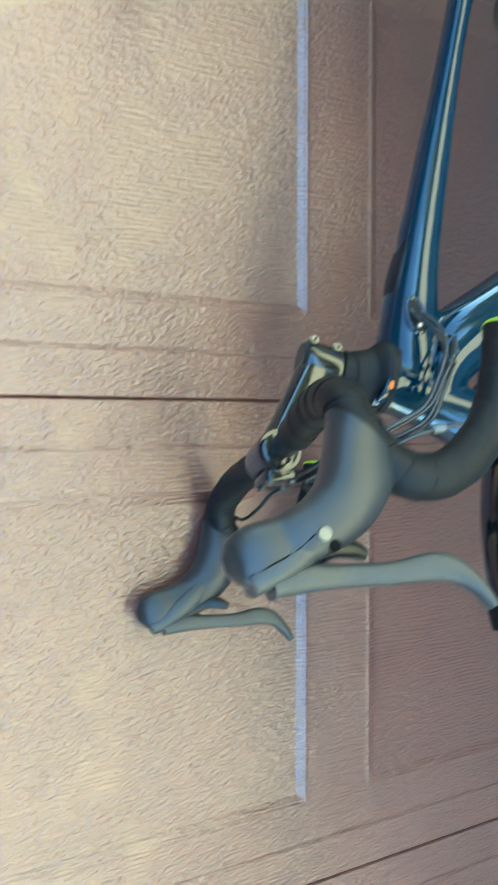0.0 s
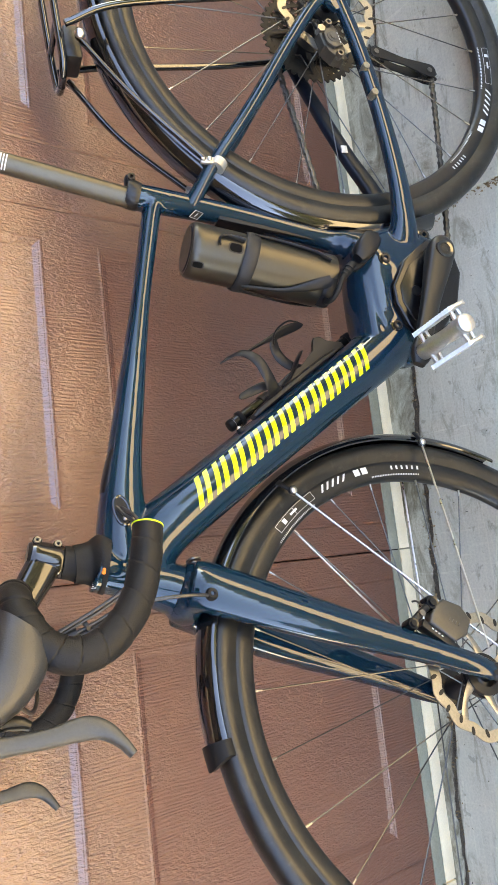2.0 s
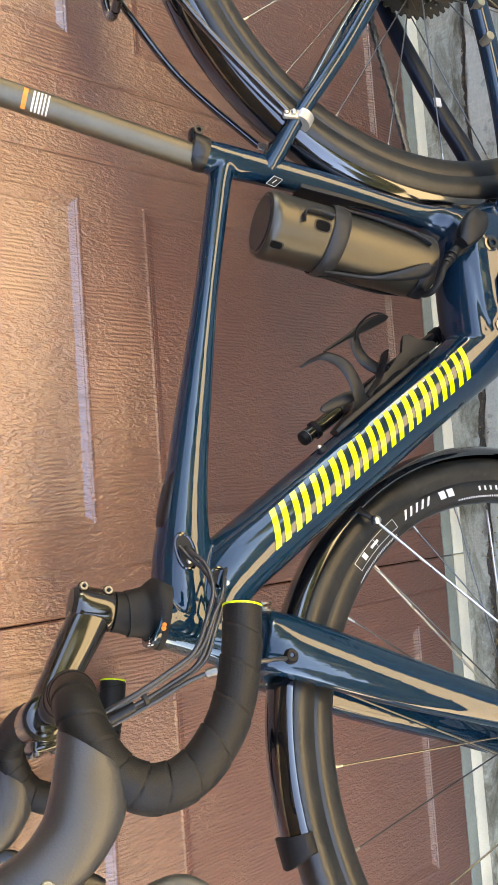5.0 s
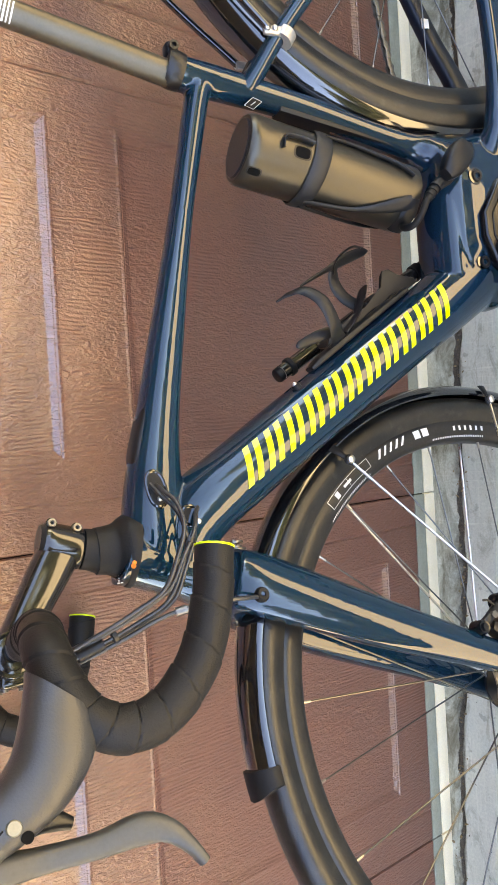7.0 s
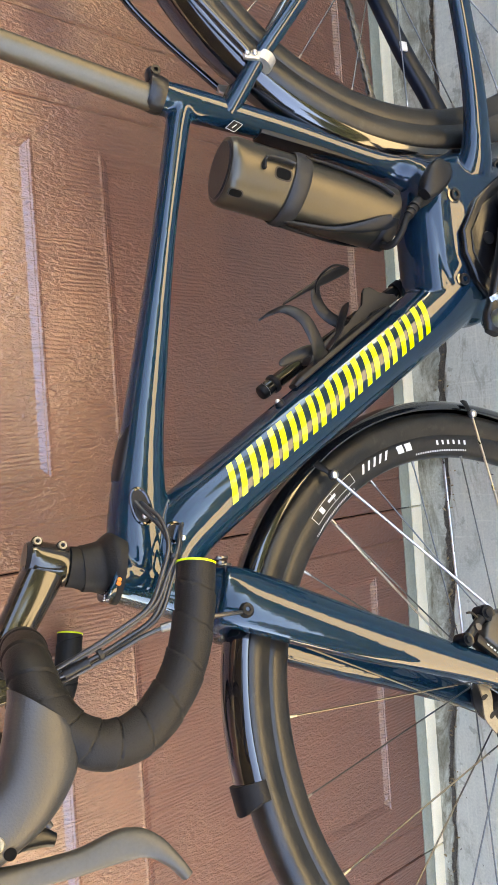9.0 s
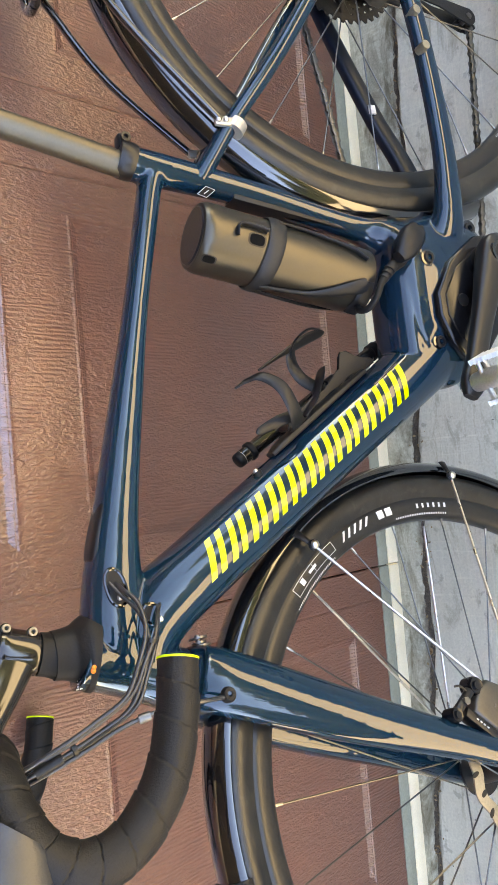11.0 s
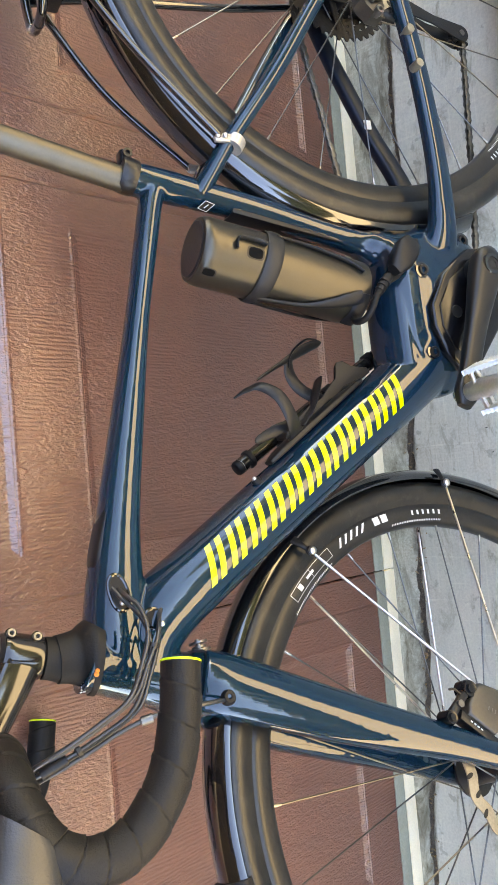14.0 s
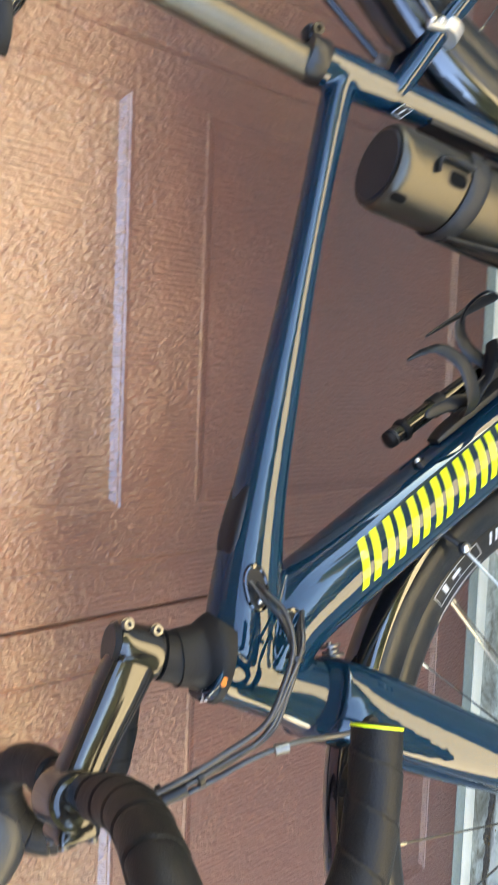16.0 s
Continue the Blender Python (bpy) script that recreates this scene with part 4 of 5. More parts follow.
# Head fittings
bm = fresh()
sweep(bm, [(-0.0905, 0, 0.778), (-0.0889, 0, 0.785), (-0.0882, 0, 0.791), (-0.0878, 0, 0.797), (-0.0872, 0, 0.805), (-0.0868, 0, 0.8145)], [(0.0312, 0.036), (0.0308, 0.0345), (0.0278, 0.0302), (0.0238, 0.0254), (0.0222, 0.0228), (0.0216, 0.0216)], 30, 32)
cone_skin = BVHTree.FromBMesh(bm)
cone = part("headset_cover", bm, M_RUBBER, bicycle, "black conical headset cover")


def on_cone(x, z):
    hit = cone_skin.ray_cast(Vector((x, -0.3, z)), Vector((0, 1, 0)))[0]
    return Vector((x, (hit.y if hit else -0.015) - 0.0004, z))


for shift in (0.0, 0.0032):
    bm = fresh()
    for k in range(6):
        x = -0.107 - 0.0021 * k
        rod(bm, on_cone(x, 0.7895 + 0.0011 * k + shift), on_cone(x - 0.0002, 0.7917 + 0.0011 * k + shift), 0.0007, 5)
    part("printed_bars", bm, M_MARK, cone, "small white printed bars")
bm = fresh()
for x, z, r in ((-0.1, 0.7862, 0.0022), (-0.103, 0.787, 0.0026), (-0.1015, 0.7898, 0.002)):
    bead(bm, on_cone(x, z), r, 0.35)
part("orange_mark", bm, M_ORANGE, cone, "small orange printed mark")
bm = fresh()
sweep(bm, [(-0.087, 0, 0.811), (-0.085, 0, 0.818), (-0.083, 0, 0.826)], [0.0205, 0.0192, 0.0188], 8, 28)
part("spacer", bm, M_RUBBER, bicycle, "black ribbed steerer spacer")

# Stem
bm = fresh()
sweep(bm, [(-0.0838, 0, 0.8245), (-0.0815, 0, 0.8315), (-0.0745, 0, 0.853), (-0.072, 0, 0.8605)], [0.0175, 0.0192, 0.0192, 0.0178], 16, 28)
sweep(bm, [(-0.078, 0, 0.843), (-0.1, 0, 0.859), (-0.135, 0, 0.883), (-0.167, 0, 0.903)], [(0.0155, 0.0195), (0.0165, 0.019), (0.0165, 0.0165), (0.019, 0.0165)], 24, 24, power=3.0)
sweep(bm, [(-0.167, -0.0225, 0.903), (-0.167, -0.021, 0.903), (-0.167, -0.018, 0.903), (-0.167, 0.018, 0.903), (-0.167, 0.021, 0.903), (-0.167, 0.0225, 0.903)], [0.013, 0.0175, 0.02, 0.02, 0.0175, 0.013], 24, 28, side=(0, 0, 1))
stem = part("stem", moved(bm, STEER), M_STEM, bicycle, "gloss black handlebar stem")
for x, z in ((-0.0585, 0.853), (-0.0655, 0.831)):
    bm = fresh()
    rod(bm, (x, -0.013, z), (x, 0.013, z), 0.0052, 14)
    lug = part("clamp_lug", moved(bm, STEER), M_STEM, stem)
    bm = fresh()
    lathe(bm, [(0.0018, -0.001), (0.002, -0.003), (0.0038, -0.003), (0.0042, 0.002), (0.0018, 0.002)], (x, -0.0135, z), 14)
    part("clamp_bolt", moved(bm, STEER), M_BOLT, lug)
bm = fresh()
sweep(bm, [(-0.0715, 0, 0.8605), (-0.0705, 0, 0.8645)], [0.0175, 0.015], 2, 28)
part("top_cap", moved(bm, STEER), M_BLACK, stem)

bm = fresh()
block(bm, (-0.1935, -0.02, 0.888), (-0.181, 0.02, 0.918), 0.005, 3)
plate = part("faceplate", moved(bm, STEER), M_STEM, stem)
for y in (-0.013, 0.013):
    for z in (0.893, 0.913):
        bm = fresh()
        rod(bm, (-0.1955, y, z), (-0.19, y, z), 0.0035, 12)
        part("plate_bolt", moved(bm, STEER), M_BOLT, plate)

PIVOT = Vector((-0.2, -0.2, 0.85))
BAR = STEER @ Matrix.Translation(PIVOT) @ pose(0, 0, 0, -1.7, 0, -1.5) @ Matrix.Translation(-PIVOT)

# Handlebar, tape and end plugs
HALF = [(-0.167, 0.0, 0.903), (-0.166, 0.05, 0.9035), (-0.163, 0.1, 0.905), (-0.166, 0.14, 0.909), (-0.18, 0.178, 0.9145), (-0.203, 0.192, 0.9115), (-0.2275, 0.197, 0.8985), (-0.24, 0.198, 0.874), (-0.233, 0.199, 0.845), (-0.2055, 0.2, 0.817), (-0.168, 0.2, 0.8), (-0.133, 0.2, 0.791)]
bm = fresh()
full = [(x, n, z) for x, n, z in HALF[::-1]] + [(x, -n, z) for x, n, z in HALF[1:]]
sweep(bm, left(full), 0.0118, 120, 16, side=None)
handlebar = part("handlebar", moved(bm, BAR), M_BLACK, bicycle, "black drop handlebar")
for s in (1, -1):
    taped = [(x, n * s, z) for x, n, z in HALF[1:]]
    bm = fresh()
    wraps = 15

    def wound(u, w, s=s):
        turn = (u * wraps + s * w / (2 * math.pi)) % 1.0
        edge = 0.06 * max(0.0, 1 - turn / 0.07)
        return 0.985 + 0.05 * turn - edge

    sweep(bm, left(taped), [0.0148, 0.0154, 0.0158, 0.0158, 0.0158, 0.0158, 0.0158, 0.0156, 0.0152, 0.0147, 0.0141], 460, 40, side=None, shape=wound)
    tape = part("bar_tape", moved(bm, BAR), M_TAPE, handlebar, "black grained bar tape in overlapping wraps", 70)
    bm = fresh()
    e, d = Vector((-0.133, -0.2 * s, 0.791)), Vector((0.035, 0, -0.009)).normalized()
    sweep(bm, [e - d * 0.0005, e + d * 0.001], 0.0147, 2, 28, side=None)
    plug = part("end_plug", moved(bm, BAR), M_LIMEP, tape, "lime-yellow bar end ring")
    bm = fresh()
    sweep(bm, [e + d * 0.0004, e + d * 0.0015, e + d * 0.0022], [0.0124, 0.0115, 0.008], 8, 24, side=None)
    part("plug_cap", moved(bm, BAR), M_RUBBER, plug)

# Brake hoods and levers
for s in (1, -1):
    n = 0.197
    bm = fresh()
    sweep(bm, left([(-0.208, n * s, 0.9145), (-0.22, n * s, 0.915), (-0.239, (n + 0.002) * s, 0.921), (-0.2565, (n + 0.003) * s, 0.933), (-0.2705, (n + 0.003) * s, 0.953), (-0.279, (n + 0.001) * s, 0.974), (-0.2845, n * s, 0.992), (-0.288, (n - 0.001) * s, 1.0045), (-0.29, (n - 0.001) * s, 1.0115)]),
          [(0.0178, 0.0182), (0.0188, 0.021), (0.0195, 0.023), (0.0195, 0.022), (0.018, 0.019), (0.0165, 0.0188), (0.0162, 0.0195), (0.013, 0.0152), (0.004, 0.005)], 60, 32, power=2.5, shape=lambda u, w: 1.0 - 0.035 * math.exp(-((u - 0.62) / 0.03) ** 2))
    # its rear rim runs slantwise over the tape
    bm.verts.ensure_lookup_table()
    for i in range(22):
        ring = [bm.verts[i * 32 + k] for k in range(32)]
        mid = sum((v.co for v in ring), Vector()) / 32
        for v in ring:
            v.co.x += (1 - i / 22) ** 1.5 * (v.co.z - mid.z) / 0.018 * 0.015
    hood_skin = BVHTree.FromBMesh(bm)
    hood = part("brake_hood", moved(bm, BAR), M_HOOD, handlebar, "grey-black rubber brake hood")

    def on_hood(x, z):
        hit = hood_skin.ray_cast(Vector((x, -0.4 * s, z)), Vector((0, s, 0)))[0]
        return hit if hit else Vector((x, -0.215 * s, z))

    bm = fresh()
    sweep(bm, [on_hood(x, z) for x, z in ((-0.2975, 1.0), (-0.292, 0.986), (-0.285, 0.971), (-0.2765, 0.9595))], 0.0006, 24, 6, side=None)
    part("hood_seam", moved(bm, BAR), M_VOID, hood, "thin dark seam of the hood")
    bm = fresh()
    sweep(bm, left([(-0.252, n * s, 0.935), (-0.272, n * s, 0.951), (-0.289, n * s, 0.974), (-0.303, n * s, 0.998)]), [(0.0135, 0.0095), (0.0172, 0.012), (0.017, 0.0115), (0.0125, 0.0075)], 20, 18, power=2.8)
    part("hood_nose", moved(bm, BAR), M_LEVER, hood, "dark metal lever housing")
    bm = fresh()
    lathe(bm, [(0.0, -0.0015), (0.004, -0.0015), (0.0048, 0.0), (0.0048, 0.004), (0.0, 0.004)], (-0.2765, -(n + 0.0205) * s, 0.9535), 18, closed=False)
    part("pivot_pin", moved(bm, BAR), M_PIN, hood, "pale round pivot pin")
    bm = fresh()
    lathe(bm, [(0.0, -0.001), (0.0036, -0.001), (0.0036, 0.004), (0.0, 0.004)], (-0.2835, -(n + 0.0182) * s, 0.9465), 16, closed=False)
    part("pin_hole", moved(bm, BAR), M_VOID, hood)
    bm = fresh()
    sweep(bm, left([(-0.304, n * s, 0.985), (-0.3, n * s, 0.962), (-0.3005, (n + 0.001) * s, 0.937), (-0.3012, (n + 0.003) * s, 0.905), (-0.2992, (n + 0.005) * s, 0.8765), (-0.304, (n + 0.007) * s, 0.861), (-0.3155, (n + 0.009) * s, 0.8495), (-0.327, (n + 0.01) * s, 0.842)]),
          [(0.012, 0.0075), (0.0115, 0.009), (0.0085, 0.0076), (0.0085, 0.0074), (0.0088, 0.0094), (0.008, 0.0074), (0.0066, 0.0048), (0.0055, 0.0036)], 48, 20, power=3.0)
    lever = part("brake_lever", moved(bm, BAR), M_LEVER, handlebar, "dark grey metal brake lever")
    bm = fresh()
    sweep(bm, left([(-0.292, (n - 0.006) * s, 0.962), (-0.2835, (n - 0.008) * s, 0.94), (-0.283, (n - 0.01) * s, 0.925), (-0.287, (n - 0.011) * s, 0.915)]), [(0.003, 0.005), (0.0035, 0.005), (0.004, 0.006), (0.003, 0.004)], 16, 12)
    part("shift_paddle", moved(bm, BAR), M_BLACK, lever, "small black shift paddle")

# Hoses from bar to frame and fork
LINES = [
    [(-0.181, -0.06, 0.883), (-0.181, 0.014, 0.872), (-0.168, 0.045, 0.85), (-0.156, 0.054, 0.818), (-0.146, 0.056, 0.793), (-0.131, 0.06, 0.766), (-0.105, 0.062, 0.752), (-0.079, 0.059, 0.742), (-0.055, 0.05, 0.744), (-0.04, 0.036, 0.753), (-0.032, 0.025, 0.757)],
    [(-0.22, -0.188, 0.9), (-0.226, -0.15, 0.893), (-0.214, -0.1, 0.888), (-0.197, -0.05, 0.884), (-0.188, 0.0, 0.876), (-0.178, 0.03, 0.862)],
    [(-0.222, 0.188, 0.9), (-0.23, 0.15, 0.888), (-0.22, 0.1, 0.878), (-0.2, 0.05, 0.873), (-0.188, 0.02, 0.872), (-0.176, 0.032, 0.856)],
    [(-0.186, -0.06, 0.885), (-0.186, 0.01, 0.874), (-0.172, 0.04, 0.852), (-0.159, 0.048, 0.82), (-0.149, 0.05, 0.796), (-0.135, 0.054, 0.769), (-0.111, 0.056, 0.754), (-0.082, 0.055, 0.744), (-0.058, 0.048, 0.747), (-0.042, 0.036, 0.757), (-0.03, 0.025, 0.763)],
    [(-0.184, -0.06, 0.88), (-0.183, 0.008, 0.868), (-0.17, 0.036, 0.847), (-0.157, 0.046, 0.816), (-0.147, 0.049, 0.792), (-0.131, 0.053, 0.764), (-0.106, 0.054, 0.75), (-0.084, 0.049, 0.737), (-0.07, 0.036, 0.728), (-0.06, 0.026, 0.72)],
    [(-0.182, -0.06, 0.889), (-0.18, 0.012, 0.866), (-0.166, 0.043, 0.842), (-0.154, 0.051, 0.812), (-0.143, 0.053, 0.787), (-0.127, 0.056, 0.761), (-0.102, 0.058, 0.747), (-0.08, 0.053, 0.733), (-0.064, 0.038, 0.725), (-0.056, 0.026, 0.718)],
    [(-0.188, -0.06, 0.878), (-0.186, 0.012, 0.862), (-0.174, 0.042, 0.838), (-0.162, 0.05, 0.806), (-0.15, 0.056, 0.776), (-0.143, 0.061, 0.744), (-0.143, 0.064, 0.715), (-0.1445, 0.06, 0.692), (-0.147, 0.05, 0.674)],
]
for order, line in enumerate(LINES):
    off = (0.008, 0, 0, -0.003, -0.007, 0.004, 0.0)[order]
    line = [(x + off * 0.8 * f, n + off * 0.5 * f, z + off * 0.7 * f) for (x, n, z), f in zip(line, [math.sin(math.pi * k / (len(line) - 1)) for k in range(len(line))])]
    bm = fresh()
    sweep(bm, left(line), 0.0021, 70, 10, side=None)
    hose = part("brake_hose", bm, M_HOSE, bicycle, "thin black brake or shift hose")
for (x, n, z), r, h in (((-0.1585, 0.0485, 0.816), 0.0068, 0.002), ((-0.0845, 0.0535, 0.7405), 0.0068, 0.002), ((-0.168, 0.042, 0.842), 0.0072, 0.002)):
    bm = fresh()
    d = Vector((0.35, 0, -0.9)) if x < -0.1 else Vector((0.9, 0, -0.35))
    sweep(bm, [Vector((x, -n, z)) - d * h, Vector((x, -n, z)) + d * h], r, 2, 14, side=None)
    part("cable_tie", bm, M_BLACK, bicycle, "small black cable tie")
bm = fresh()
sweep(bm, left([(-0.171, 0.046, 0.848), (-0.163, 0.05, 0.826)]), 0.0048, 2, 12, side=None)
part("cable_joint", bm, M_BLACK, bicycle, "black inline cable joint")
bm = fresh()
sweep(bm, left([(-0.146, 0.06, 0.762), (-0.1445, 0.062, 0.752)]), 0.0042, 2, 12, side=None)
part("hose_clip", bm, M_BOLT, bicycle)

# Seat post, clamp and saddle
bm = fresh()
sweep(bm, [(0.38, 0, 0.685), (0.4405, 0, 0.9)], 0.0136, 2, 28, side=(0, 1, 0))
post = part("seat_post", bm, M_POST, bicycle, "grey anodised seat post with printed marks")
for h, mat, half in ((0.862, M_ORANGE, 0.0022), (0.854, M_MARK, 0.001), (0.8505, M_MARK, 0.001), (0.847, M_MARK, 0.001), (0.8435, M_MARK, 0.0008), (0.84, M_MARK, 0.0008)):
    bm = fresh()
    f = (h - 0.685) / 0.215
    d = Vector((0.0605, 0, 0.215)).normalized()
    q = Vector((0.38 + 0.0605 * f, 0, h))
    rows = []
    for k in range(9):
        w = radians(200 + 95 * k / 8)
        u, v = Vector((0, 1, 0)), d.cross(Vector((0, 1, 0)))
        p = q + (u * math.sin(w) - v * math.cos(w)) * 0.01385
        rows.append((bm.verts.new(p - d * half), bm.verts.new(p + d * half)))
    for a, b in zip(rows, rows[1:]):
        bm.faces.new((a[0], b[0], b[1], a[1]))
    part("post_mark", bm, mat, post, "orange printed band" if mat is M_ORANGE else "white printed bar")
bm = fresh()
sweep(bm, [(0.3832, 0, 0.675), (0.3846, 0, 0.68), (0.3866, 0, 0.687), (0.388, 0, 0.692)], [0.0185, 0.0194, 0.0194, 0.0184], 16, 28)
block(bm, (0.397, -0.008, 0.677), (0.4135, 0.008, 0.691), 0.0045, 3)
collar = part("seat_clamp", bm, M_BLACK, bicycle, "satin black seat post clamp")
bm = fresh()
lathe(bm, [(0.0022, -0.0012), (0.0026, -0.0035), (0.005, -0.0035), (0.0055, 0.001), (0.0022, 0.001)], (0.4065, -0.0085, 0.6835), 18)
part("clamp_bolt", bm, M_BLACK, collar)


def saddle_mesh():
    bm = fresh()
    rows = []
    for i in range(33):
        f = i / 32
        x = 0.343 + 0.265 * f
        half = 0.017 + 0.053 * max(0.0, (f - 0.3) / 0.7) ** 1.4 + 0.004 * math.sin(f * 3)
        top = 0.945 + 0.008 * f * f + 0.004 * math.sin(3 * f)
        thick = 0.019 + 0.012 * f
        pinch = 1.0
        if f < 0.08:
            pinch = math.sqrt(max(0.02, 1 - (1 - f / 0.08) ** 2))
        if f > 0.93:
            pinch = math.sqrt(max(0.02, 1 - ((f - 0.93) / 0.07) ** 2))
        row = []
        for k in range(20):
            w = 2 * math.pi * k / 20
            c, s = math.cos(w), math.sin(w)
            c = math.copysign(abs(c) ** 0.75, c)
            row.append(bm.verts.new((x, half * c * pinch, top - thick / 2 + (thick / 2) * s * pinch - (0.008 * abs(c) ** 3 if s < 0.2 else 0.004 * abs(c) ** 3))))
        rows.append(row)
    for a, b in zip(rows, rows[1:]):
        for k in range(20):
            bm.faces.new((a[k], a[(k + 1) % 20], b[(k + 1) % 20], b[k]))
    bm.faces.new(rows[0]), bm.faces.new(rows[-1])
    return bm


saddle = part("saddle", saddle_mesh(), M_RUBBER, bicycle, "black saddle with a narrow nose")
for s in (1, -1):
    bm = fresh()
    sweep(bm, [(0.372, 0.008 * s, 0.928), (0.395, 0.017 * s, 0.913), (0.425, 0.021 * s, 0.907), (0.49, 0.022 * s, 0.907), (0.53, 0.026 * s, 0.917), (0.56, 0.03 * s, 0.93)], 0.0035, 30, 10, side=None)
    part("saddle_rail", bm, M_GLOSSB, saddle, "gloss black saddle rail")
bm = fresh()
block(bm, (0.43, -0.026, 0.893), (0.462, 0.026, 0.913), 0.006, 3)
part("rail_clamp", bm, M_BLACK, post)
bm = fresh()
bead(bm, (0.468, -0.012, 0.893), 0.008, 1.2)
part("clamp_nut", bm, M_SILVER, post)


# Drive train
def cog(radius, teeth, y, thick, mat, name, parent, centre, hollow=0.72, arms=0):
    bm = fresh()
    for k in range(arms):
        w = 2 * math.pi * k / arms
        sweep(bm, [(centre[0] + q * math.cos(w + b), y, centre[1] + q * math.sin(w + b)) for q, b in ((radius * 0.3, -0.35), (radius * 0.6, -0.12), (radius * hollow * 1.03, 0))], [(thick, radius * 0.07), (thick, radius * 0.05), (thick, radius * 0.09)], 8, 8)
    n = teeth * 4
    rows = []
    for k in range(n):
        w = 2 * math.pi * k / n
        r = radius + (0.003 if k % 4 in (1, 2) else -0.002)
        rows.append([bm.verts.new((centre[0] + q * math.cos(w), y + d, centre[1] + q * math.sin(w))) for q, d in ((radius * hollow, -thick), (r, -thick), (r, thick), (radius * hollow, thick))])
    for k in range(n):
        a, b = rows[k], rows[(k + 1) % n]
        for q in range(4):
            bm.faces.new((a[q], a[(q + 1) % 4], b[(q + 1) % 4], b[q]))
    return part(name, bm, mat, parent, smooth=False)


bm = fresh()
lathe(bm, [(0.0, 0.016), (0.03, 0.016), (0.026, 0.05), (0.0, 0.05)], (REAR[0], 0, REAR[1]), 32, closed=False)
cassette = part("cassette", bm, M_BLACK, bicycle, "dark toothed rear cassette")
for k, teeth in enumerate((42, 36, 31, 27, 23, 20, 17, 15, 13, 11)):
    cog(teeth * 0.00188, teeth, 0.02 + 0.0034 * k, 0.0008, M_CHAIN, "sprocket", cassette, REAR, 0.88, 8 if k < 4 else 0)
ring = cog(0.096, 46, 0.045, 0.0015, M_BLACK, "chainring", bicycle, AXLE)
ring["label"] = "black toothed chainring"


def chain_run(bm, points, y):
    line = spline([(x, y, z) for x, z in points], 400)
    at, last = 0.0, Vector(line[0])
    stops = [Vector(line[0])]
    for q in line[1:]:
        q = Vector(q)
        at += (q - last).length
        last = q
        if at >= 0.0127:
            stops.append(q)
            at = 0.0
    for k, (a, b) in enumerate(zip(stops, stops[1:])):
        w = 0.0034 if k % 2 else 0.0021
        for side in (w, -w):
            o = Vector((0, side, 0))
            sweep(bm, [a - (b - a) * 0.28 + o, a + o, (a + b) / 2 + o, b + o, b + (b - a) * 0.28 + o], [(0.0005, 0.002), (0.0005, 0.0042), (0.0005, 0.0027), (0.0005, 0.0042), (0.0005, 0.002)], 9, 8)
        rod(bm, a + Vector((0, -0.0036, 0)), a + Vector((0, 0.0036, 0)), 0.0022, 8)
    return bm


bm = fresh()
chain_run(bm, [(0.67, 0.405), (0.602, 0.4), (0.513, 0.388), (0.436, 0.379), (0.35, 0.371), (0.28, 0.37)], 0.048)
part("chain", bm, M_LINK, bicycle, "oily dark upper run of the chain")
bm = fresh()
chain_run(bm, [(0.668, 0.12), (0.648, 0.119), (0.528, 0.136), (0.42, 0.152), (0.33, 0.168), (0.28, 0.178)], 0.05)
part("chain", bm, M_LINK, bicycle, "oily dark lower run of the chain")
PULLEYS = ((0.668, 0.125), (0.694, 0.222))


def cage_plate(y):
    """A slim derailleur plate round both pulleys."""
    bm = fresh()
    (x0, z0), (x1, z1) = PULLEYS
    way = math.atan2(z1 - z0, x1 - x0)
    ring = []
    for k in range(13):
        w = way - math.pi / 2 + math.pi * k / 12
        ring.append((x1 + 0.011 * math.cos(w), z1 + 0.011 * math.sin(w)))
    ring.append(((x0 + x1) / 2 + 0.006 * math.cos(way + math.pi / 2), (z0 + z1) / 2 + 0.006 * math.sin(way + math.pi / 2)))
    for k in range(13):
        w = way + math.pi / 2 + math.pi * k / 12
        ring.append((x0 + 0.013 * math.cos(w), z0 + 0.013 * math.sin(w)))
    ring.append(((x0 + x1) / 2 + 0.006 * math.cos(way - math.pi / 2), (z0 + z1) / 2 + 0.006 * math.sin(way - math.pi / 2)))
    return slab(bm, ring, y - 0.0012, y + 0.0012, 0.0006, 1)


derailleur = part("derailleur", cage_plate(0.0595), M_BLACK, bicycle, "black rear derailleur with a long cage")
part("cage_plate", cage_plate(0.0415), M_BLACK, derailleur)
for x, z in PULLEYS:
    cog(0.0175, 11, 0.0505, 0.0016, M_BLACK, "jockey_wheel", derailleur, (x, z))
    bm = fresh()
    rod(bm, (x, 0.0385, z), (x, 0.0625, z), 0.0045, 12)
    part("pulley_bolt", bm, M_BOLT, derailleur)
bm = fresh()
sweep(bm, [(0.694, 0.062, 0.222), (0.704, 0.07, 0.25), (0.703, 0.078, 0.285), (0.69, 0.076, 0.318)], [(0.009, 0.015), (0.014, 0.016), (0.012, 0.013), (0.006, 0.011)], 24, 16, power=3)
part("derailleur_body", bm, M_BLACK, derailleur)
bm = fresh()
rod(bm, (0.688, 0.066, 0.32), (0.688, 0.085, 0.32), 0.009, 16)
part("hanger_bolt", bm, M_BOLT, derailleur)


